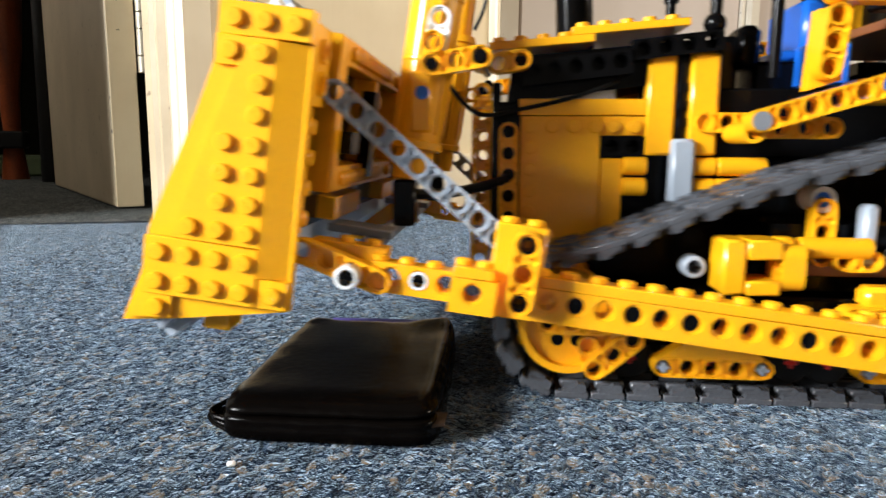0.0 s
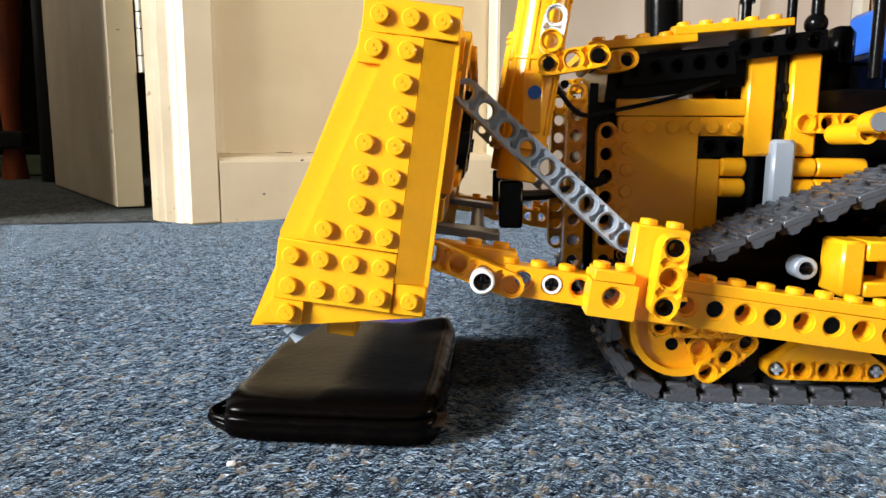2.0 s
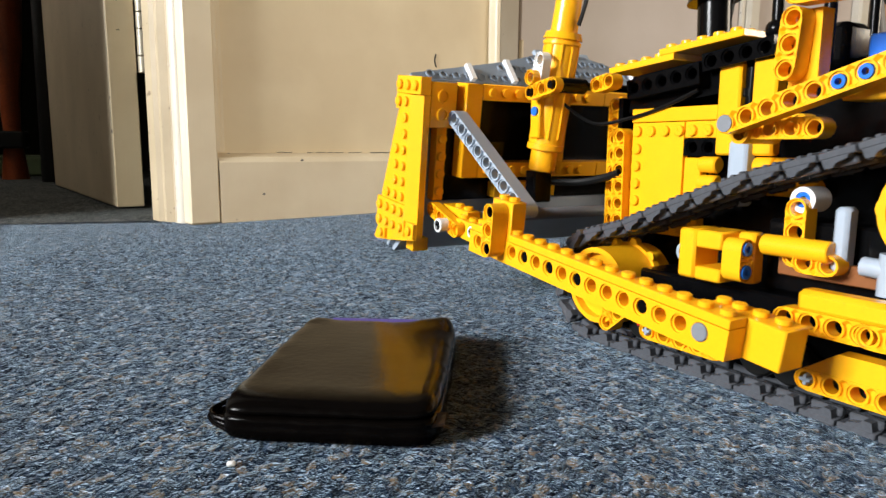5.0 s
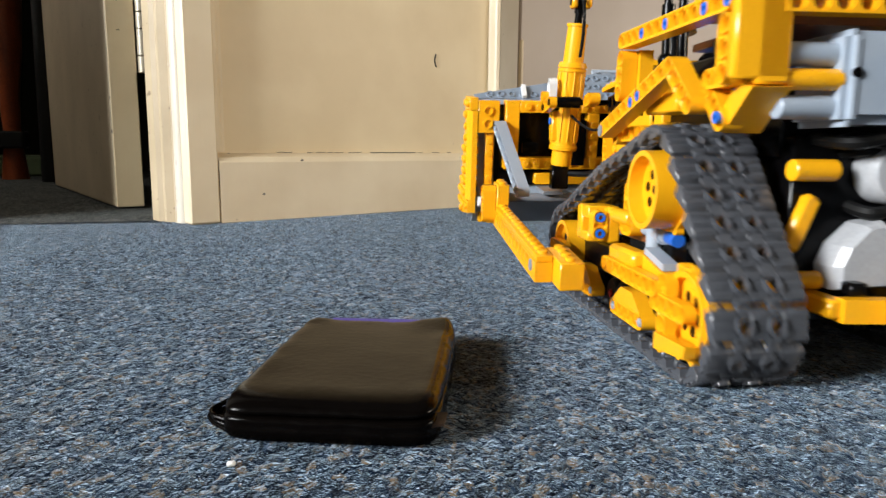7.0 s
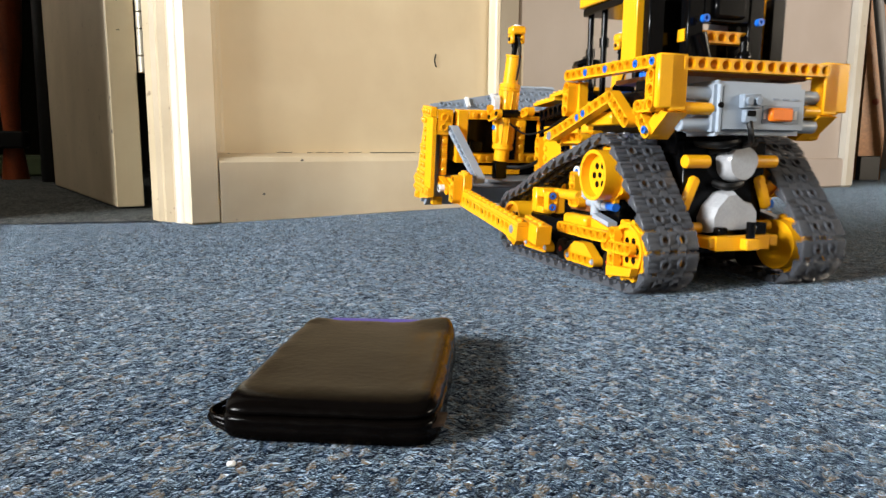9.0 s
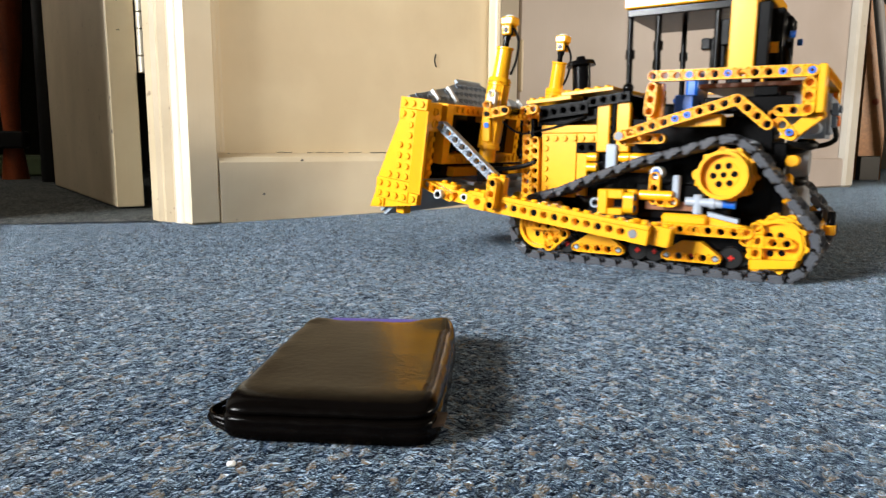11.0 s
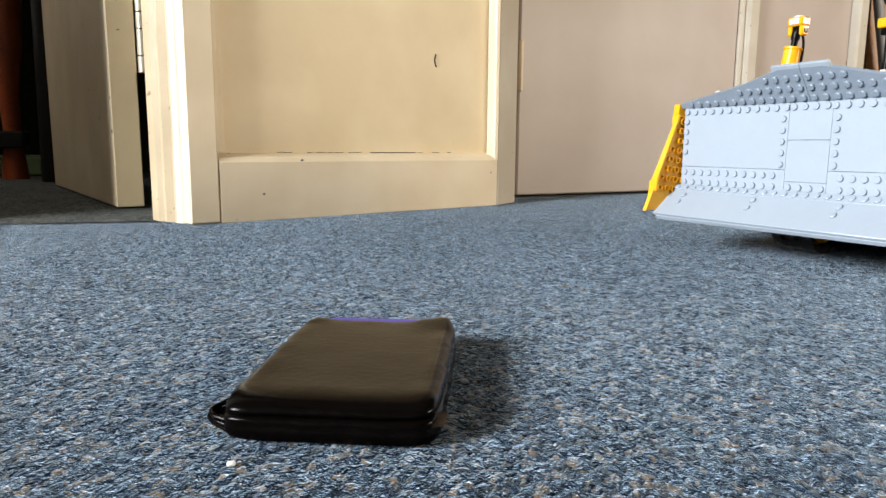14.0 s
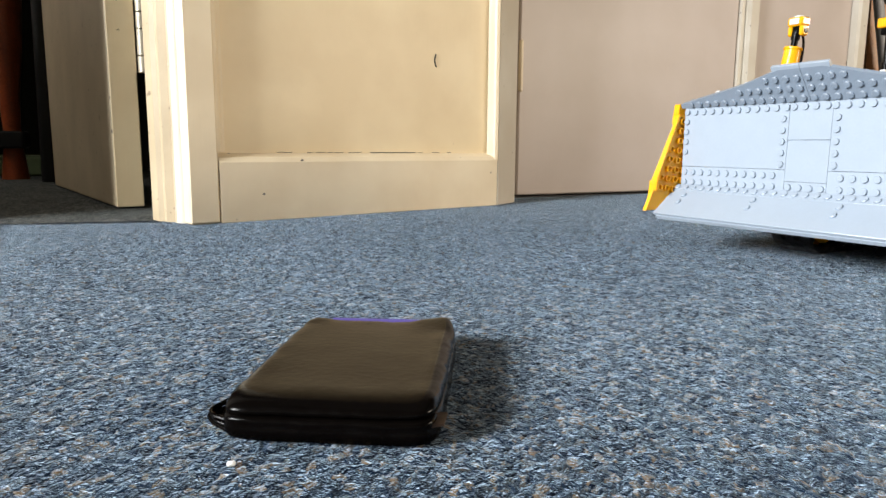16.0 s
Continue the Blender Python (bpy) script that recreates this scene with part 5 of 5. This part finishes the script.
def build_lift_cylinder(d, s):
    a, b = Vector((17.75, s * 7.2, 7.4)), Vector((15.55, s * 6.45, 22.3))
    def on(z):
        return a + (b - a) * ((z - a.z) / (b.z - a.z))
    ribs = []
    f = Form().cyl(on(10.5), on(17.0), 1.05, seg=24, e=0.08).cyl(on(16.9), on(17.3), 1.2, 1.05, seg=24).cyl(on(10.3), on(10.7), 1.15, seg=24, e=0.05).cyl(on(9.0), on(10.4), 0.85, seg=22, e=0.05)
    for i in range(10):
        o = Vector((math.cos(i * 0.628), math.sin(i * 0.628), 0.0)) * 1.04
        ribs.append(Form().cyl(on(10.9) + o, on(16.6) + o, 0.1, seg=6))
    c = on(12.8)
    bracket = Form().box(c.x - 0.45, c.x + 0.45, s * 8.25, s * 7.0, c.z - 1.8, c.z + 0.7, 0.1).box(c.x - 1.3, c.x - 0.3, s * 6.4, s * 7.6, c.z + 1.0, c.z + 3.6, 0.2)
    cyl = part("lift_cylinder", f, YELLOW, d, "yellow blade lift cylinder")
    for r in ribs:
        part("rib", r, YELLOW, cyl)
    part("bracket", bracket, YELLOW, cyl)
    part("pin", Form().cyl((16.87, s * 8.0, 12.63), (16.87, s * 8.38, 12.63), 0.28, seg=14), BLUE, cyl, "blue pin")
    part("cylinder_sleeve", Form().cyl(on(17.2), on(20.2), 0.82, 0.76, seg=22, e=0.05), YELLOW, cyl)
    part("piston_rod", Form().cyl(on(20.1), on(21.8), 0.3, seg=14).cyl(on(21.0), on(21.6), 0.4, seg=14), BLACK, cyl, "black piston rod")
    h = on(22.2)
    f = Form().box(h.x - 0.8, h.x + 0.55, h.y - 0.8, h.y + 0.8, h.z + 0.05, h.z + 0.9, 0.16)
    for k in (-1, 1):
        f.box(h.x - 0.55, h.x + 0.4, h.y + k * 0.36, h.y + k * 0.8, h.z - 0.85, h.z + 0.1, 0.12)
    part("head_fork", f, YELLOW, cyl, "yellow forked head")
    part("head_joint", Form().box(h.x - 0.35, h.x + 0.3, h.y - 0.35, h.y + 0.35, h.z - 0.8, h.z + 0.04, 0.08).cyl((h.x - 0.1, h.y - 0.86, h.z - 0.4), (h.x - 0.1, h.y + 0.86, h.z - 0.4), 0.24, seg=14), BLACK, cyl, "black joint in the fork")
    part("lens", Form().box(h.x + 0.5, h.x + 0.66, h.y - 0.5, h.y + 0.5, h.z + 0.2, h.z + 0.75, 0.08).cyl((h.x - 0.1, h.y, h.z + 0.85), (h.x - 0.1, h.y, h.z + 1.06), 0.42, seg=18, e=0.05), WHITE, cyl, "white lens")
    for z0, z1, r in ((16.55, 16.8, 1.16), (13.9, 14.1, 1.12), (20.0, 20.25, 0.86)):
        part("collar", Form().cyl(on(z0), on(z1), r, seg=24, e=0.05), YELLOW, cyl)
    part("rod_end", Form().box(17.2, 18.2, s * 6.5, s * 7.9, 7.0, 9.0, 0.1), BLACK, cyl, "black rod end")
    part("cable", Form().hose([(h.x - 0.6, h.y, h.z - 0.2), (h.x - 1.1, h.y, h.z - 1.4), (h.x - 0.9, h.y, h.z - 3.2), (h.x - 0.3, h.y, h.z - 4.6)], 0.13, 6), RUBBER, cyl, "black cable")


def wheel_form(r, y0, y1, outer_teeth=True):
    """A yellow track wheel: rim, dished disc and pin holes, round its own axle."""
    f = Form().cyl((0, y0, 0), (0, y1, 0), r, seg=36, hole=r * 0.86, e=0.0)
    f.cyl((0, y0, 0), (0, y1 - (0.75 if y1 > 9 else 0.45), 0), r * 0.88, seg=36)
    f.cyl((0, y1 - 0.8, 0), (0, y1 - (0.7 if y1 > 9 else 0.4), 0), r * 0.62, r * 0.58, seg=30)
    rows = ((5.95, 6.35), (7.4, 7.8)) if y1 > 9 else ((5.95, 6.35), (8.1, 8.6)) if outer_teeth else ((5.95, 6.35),)
    for a, b in rows:
        f.cyl((0, a, 0), (0, b, 0), r + 0.16, seg=36, hole=r * 0.9)
        for i in range(10):
            t = 2 * math.pi * i / 10
            f.cyl(((r + 0.16) * math.cos(t), a, (r + 0.16) * math.sin(t)), ((r + 0.16) * math.cos(t), b, (r + 0.16) * math.sin(t)), 0.27, seg=10)
    return f


def track_path():
    """The loop of the track's mid line: points every 1/100 of the way, with headings."""
    r = 2.72
    def arc(c, a0, a1, n=14):
        return [(c[0] + r * math.cos(radians(a0 + (a1 - a0) * i / n)), c[1] + r * math.sin(radians(a0 + (a1 - a0) * i / n))) for i in range(n + 1)]
    pts = arc(FRONT, 68, -90) + arc(REAR, -90, -221) + arc(TOP, 139, 71) + [(-2.0, 10.05), (1.6, 9.1), (5.8, 7.55), (8.9, 6.25)]
    pts = pts[::-1]
    pts.append(pts[0])
    p = np.array(pts)
    s = np.concatenate([[0], np.cumsum(np.linalg.norm(np.diff(p, axis=0), axis=1))])
    return p, s


PATH, ALONG = track_path()
LINKS = round(ALONG[-1] / 1.5)


def link_pose(s, side):
    """The pose of a link at arc length s; its local z points inwards from the ground side."""
    s = s % ALONG[-1]
    h = 0.55
    x, z = np.interp(s, ALONG, PATH[:, 0]), np.interp(s, ALONG, PATH[:, 1])
    a, b = (s - h) % ALONG[-1], (s + h) % ALONG[-1]
    dx = np.interp(b, ALONG, PATH[:, 0]) - np.interp(a, ALONG, PATH[:, 0])
    dz = np.interp(b, ALONG, PATH[:, 1]) - np.interp(a, ALONG, PATH[:, 1])
    ang = math.degrees(math.atan2(dz, dx))
    return pose(x * U, side * 6.85 * U, z * U, 0, -ang, 0)


def build_track(d, s):
    flip = s < 0
    f = Form().box(-7.6, 8.6, 4.3, 7.6, 1.9, 4.2, 0.15).box(-6.0, 2.0, 4.2, 6.8, 4.2, 7.4, 0.15)
    fr = part("track_frame", f, BLACK, d, "black track frame with yellow beams", flip)
    # wheels turn with the track
    wheels = []
    for name, (x, z), r in (("front_wheel", FRONT, 2.08), ("rear_wheel", REAR, 1.98), ("sprocket", TOP, 1.98)):
        w = wheel_form(r, 5.0, 8.75 if name != "sprocket" else 9.3, name != "front_wheel")
        wo = part(name, w, YELLOW, fr, "yellow track wheel with pin holes", flip, m=pose(x * U, 0, z * U))
        wheels.append((wo, x, z))
        # solid black discs draw the shade of the hub's holes
        hf = Form()
        y = 8.36 if name != "sprocket" else 8.62
        for i in range(6):
            a = 2 * math.pi * i / 6
            hf.cyl((0.82 * math.cos(a), y - 0.4, 0.82 * math.sin(a)), (0.82 * math.cos(a), y, 0.82 * math.sin(a)), 0.27, seg=14)
        hf.cyl((0, y - 0.4, 0), (0, y, 0), 0.24, seg=12)
        part("hub_hole_shade", hf, BLACK, wo, "black discs for the shaded openings in the hub", flip)
    # outer tensioner arms over the wheels
    for c, k in ((FRONT, 1), (REAR, -1)):
        piece("wheel_arm", fr, YELLOW, (c[0] + 0.9 * k, s * 9.0, c[1] + 0.2), 180 if k > 0 else 0, 4, th=0.55)
    piece("foot_arm", fr, YELLOW, (9.47, s * 8.45, 1.15), 75, 2, th=0.6)
    piece("foot_arm", fr, YELLOW, (9.47, s * 8.8, 1.2), 140, 3, th=0.5)
    piece("rear_arm", fr, YELLOW, (-8.6, s * 8.9, 1.2), 90, 4, th=0.6)
    part("rear_guard", Form().prism([(-8.3, 0.9), (-11.4, 1.3), (-11.6, 1.9), (-8.3, 1.7)], 8.75, 9.35), YELLOW, fr, "", flip, smooth=False)
    for x0, x1 in ((2.2, 7.1), (-6.0, -1.1)):
        xc = (x0 + x1) / 2
        f = Form().bar(5, lo=-0.42, hi=0.45, th=0.85, m=pose(x0 + 0.45, 8.6, 1.4))
        f.prism([(x0 + 0.3, 1.8), (x1 - 0.3, 1.8), (xc + 0.8, 2.75), (xc - 0.8, 2.75)], 8.2, 9.0)
        bg = part("bogie", f, YELLOW, fr, "yellow bogie plate with pin holes", flip)
        for x in (x0 + 0.45, x1 - 0.45):
            part("axle", Form().box(x - 0.22, x + 0.22, 8.3, 9.06, 1.33, 1.47, 0.02).box(x - 0.07, x + 0.07, 8.3, 9.06, 1.18, 1.62, 0.02), GREY, bg, "", flip)
    for x in (7.9, 4.6, 1.2, -0.3, -3.5, -6.6):
        part("roller", Form().cyl((x, 5.0, 1.5), (x, 8.1, 1.5), 0.95, seg=22, e=0.1), RUBBER, fr, "black road wheel", flip)
        part("roller_axle", Form().box(x - 0.24, x + 0.24, 8.0, 8.22, 1.42, 1.58, 0.02).box(x - 0.08, x + 0.08, 8.0, 8.22, 1.26, 1.74, 0.02), RED, fr, "red cross axle", flip)
    # square bracket above the frame
    f = Form()
    f.box(3.75, 4.67, 7.6, 9.4, 4.6, 6.85, 0.12).box(1.5, 2.35, 7.6, 8.4, 4.6, 6.85, 0.12).box(2.38, 3.72, 7.6, 9.4, 6.05, 6.85, 0.08).box(2.38, 3.72, 7.6, 9.4, 4.6, 5.2, 0.08)
    part("square_bracket", f, YELLOW, fr, "yellow square bracket of smooth beams", flip)
    piece("bracket_arm", fr, YELLOW, (1.9, s * 8.9, 5.2), 90, 2, yaw=90, th=0.9)
    for z in (5.2, 6.2):
        part("pin", Form().cyl((1.7, s * 8.9, z), (1.4, s * 8.9, z), 0.3, seg=14, hole=0.15), BLUE, fr, "blue pin")
    part("bush", Form().cyl((5.4, 7.2, 5.5), (5.4, 8.1, 5.5), 0.48, seg=18, hole=0.3, e=0.05), GREY, fr, "light grey axle bush", flip)
    part("bush_axle", Form().box(5.2, 5.6, 7.0, 8.2, 5.43, 5.57, 0.02).box(5.33, 5.47, 7.0, 8.2, 5.3, 5.7, 0.02), BLACK, fr, "black cross axle", flip)
    part("frame_bar", Form().box(-4.7, -1.0, 8.2, 9.2, 4.1, 5.0, 0.2), YELLOW, fr, "", flip)
    piece("frame_beam", fr, YELLOW, (-0.6, s * 8.9, 3.75), 180, 4, th=0.8)
    piece("frame_beam", fr, YELLOW, (-3.9, s * 9.1, 3.75), 180, 5, th=0.6)
    part("frame_tail", Form().prism([(-4.0, 5.0), (-8.6, 4.0), (-8.6, 3.4), (-4.0, 4.2)], 7.6, 8.6), YELLOW, fr, "", flip, smooth=False)
    part("frame_cover", Form().prism([(-4.6, 5.25), (-7.0, 4.75), (-7.0, 4.4), (-4.6, 4.9)], 7.7, 8.5), GREY, fr, "", flip, smooth=False)
    part("tee_joint", Form().cyl((-2.6, s * 7.6, 6.0), (-5.6, s * 7.6, 5.9), 0.38, seg=14).cyl((-3.6, s * 7.6, 5.0), (-3.6, s * 7.6, 6.6), 0.42, seg=14).cyl((-4.6, s * 7.6, 5.92), (-5.0, s * 7.6, 5.92), 0.5, seg=14), GREY, fr, "grey tube joint")
    part("tee_tip", Form().cyl((-5.6, s * 7.6, 5.9), (-6.6, s * 7.6, 5.85), 0.35, seg=14), BLUE, fr, "blue connector")
    part("hub_pin", Form().cyl((0.14, 6.2, 8.35), (0.14, 7.4, 8.35), 0.55, seg=20, hole=0.34), WHITE, fr, "grey bush with a blue pin", flip)
    part("hub_pin_core", Form().cyl((0.14, 6.3, 8.35), (0.14, 7.35, 8.35), 0.33, seg=16, hole=0.16), BLUE, fr, "blue pin", flip)
    piece("upper_link", fr, YELLOW, (0.15, s * 7.4, 6.0), 90, 3, th=0.8)
    piece("upper_link", fr, YELLOW, (-0.6, s * 7.9, 5.9), 180, 2, th=0.8)
    part("upper_tube", Form().cyl((1.3, s * 8.0, 6.4), (-1.6, s * 8.0, 6.4), 0.45, seg=16, e=0.05), YELLOW, fr)
    part("grey_post", Form().box(-2.0, -1.4, 7.0, 7.8, 5.6, 8.2, 0.15), GREY, fr, "", flip)
    part("red_beam", Form().box(-3.2, 1.0, 7.0, 7.4, 5.1, 5.9, 0.05), TANPLASTIC, fr, "", flip)
    part("top_hub", Form().cyl((-3.6, 6.4, 8.3), (-3.6, 8.2, 8.3), 0.5, seg=16).box(-4.0, -3.3, 6.4, 8.0, 7.3, 8.3, 0.1), YELLOW, fr, "", flip)
    # links
    lf = Form()
    for y0, y1 in ((-2.12, -1.0), (-0.42, 0.42), (1.0, 2.12)):
        lf.box(-0.72, 0.7, y0, y1, -0.4, -0.1, 0.05)
        for x in (-0.45, 0.0, 0.45):
            lf.box(x - 0.1, x + 0.1, y0 + 0.04, y1 - 0.04, -0.5, -0.38, 0.03)
    for y in (-0.71, 0.71):
        lf.cyl((0.0, y, -0.1), (0.0, y, -0.6), 0.46, 0.42, seg=16, hole=0.3)
        lf.box(0.4, 0.8, y - 0.36, y + 0.36, -0.42, -0.1, 0.06).box(-0.8, -0.44, y - 0.36, y + 0.36, -0.42, -0.1, 0.06)
    for y in (-1.5, -0.18, 0.18, 1.5):
        lf.box(-0.76, 0.5, y - 0.2, y + 0.2, -0.12, 0.26, 0.08)
    for y in (-1.86, 1.86):
        lf.prism([(-0.62, -0.12), (0.42, -0.12), (0.3, 0.02), (-0.1, 0.1), (-0.25, 0.26), (-0.55, 0.24)], y - 0.24, y + 0.24)
    me = lf.mesh("track_link", TREAD, scale=U, smooth=True)
    links = []
    for i in range(LINKS):
        links.append(part("track_link", me, TREAD, fr, m=link_pose(i * ALONG[-1] / LINKS, s)))
    return wheels, links


# ---- motion ----
# seconds, x, y in metres, heading in degrees, blade lift in degrees
DRIVE = [
    (0.0, 0.1325, 0.2833, 175.5, 0.1), (0.2, 0.1497, 0.2833, 176.2, 0.1), (0.4, 0.1663, 0.2833, 176.9, 0.1), (0.5, 0.1677, 0.2833, 177.0, 0.1), (1.2, 0.1677, 0.2833, 177.0, 0.1),
    (2.2, 0.1677, 0.2833, 177.0, 0.1), (2.5, 0.1743, 0.2783, 170.97, 0.0), (3.0, 0.1743, 0.2683, 158.97, -0.3), (3.5, 0.1747, 0.2607, 148.83, -0.36), (4.0, 0.1727, 0.2549, 137.99, -0.4),
    (4.2, 0.172, 0.2520, 133.6, -0.45), (6.3, 0.1609, 0.2640, 107.01, -0.2), (6.5, 0.1565, 0.2810, 104.3, -0.2), (7.0, 0.1495, 0.3250, 95.55, -0.1), (7.5, 0.1473, 0.3640, 90.4, -0.1),
    (8.0, 0.1460, 0.4085, 92.0, 0.0), (8.5, 0.1478, 0.4508, 100.1, 0.2), (9.0, 0.1492, 0.4900, 108.4, 0.3), (9.2, 0.1480, 0.5070, 111.4, 0.4), (11.3, 0.2033, 0.5243, 154.06, 0.5),
    (11.5, 0.2199, 0.5179, 159.19, 0.6), (12.0, 0.2625, 0.5072, 169.46, 0.7), (12.5, 0.3101, 0.5192, 181.13, 0.2), (13.0, 0.3533, 0.5369, 192.75, -0.2), (13.5, 0.3885, 0.5460, 202.9, -0.3),
    (13.9, 0.4076, 0.5560, 208.6, -0.2), (14.1, 0.4080, 0.5570, 208.9, -0.2), (16.0, 0.4080, 0.5570, 208.9, -0.2)]


def motions(dozer, blade, tracks):
    walk(dozer, [(t, pose(x, y, 0.0005, 0, 0, a)) for t, x, y, a, _ in DRIVE])
    walk(blade, [(t, pose(0, 0, PIVOT_Z * U, 0, -(RISE + b), 0)) for t, _, _, _, b in DRIVE])
    # each tread turns by the way that its side of the machine has gone
    rows = np.array(DRIVE)
    ts = np.linspace(0, 16, 161)
    x, y, a = (np.interp(ts, rows[:, 0], rows[:, k]) for k in (1, 2, 3))
    a = np.radians(a)
    for side, wheels, links in tracks:
        ds = np.diff(x) * np.cos(a[1:]) + np.diff(y) * np.sin(a[1:]) - side * 6.85 * U * np.diff(a)
        went = np.concatenate([[0], np.cumsum(ds)]) / U
        for w, wx, wz in wheels:
            walk(w, [(ts[i], pose(wx * U, 0, wz * U, 0, math.degrees(went[i] / 2.5), 0)) for i in range(0, 161, 2)])
        for k, ln in enumerate(links):
            walk(ln, [(ts[i], link_pose(k * ALONG[-1] / LINKS - went[i], side)) for i in range(0, 161, 2)])


build_floor()
build_walls()
build_open_door()
build_dim_room_things()
build_far_room_things()
build_wallet()
dozer = thing("toy_bulldozer", "yellow toy bulldozer of studded plastic bricks, driving on the carpet", "toy bulldozer")
blade = build_blade(dozer)
build_body(dozer)
tracks = [(s, *build_track(dozer, s)) for s in (1, -1)]
motions(dozer, blade, tracks)
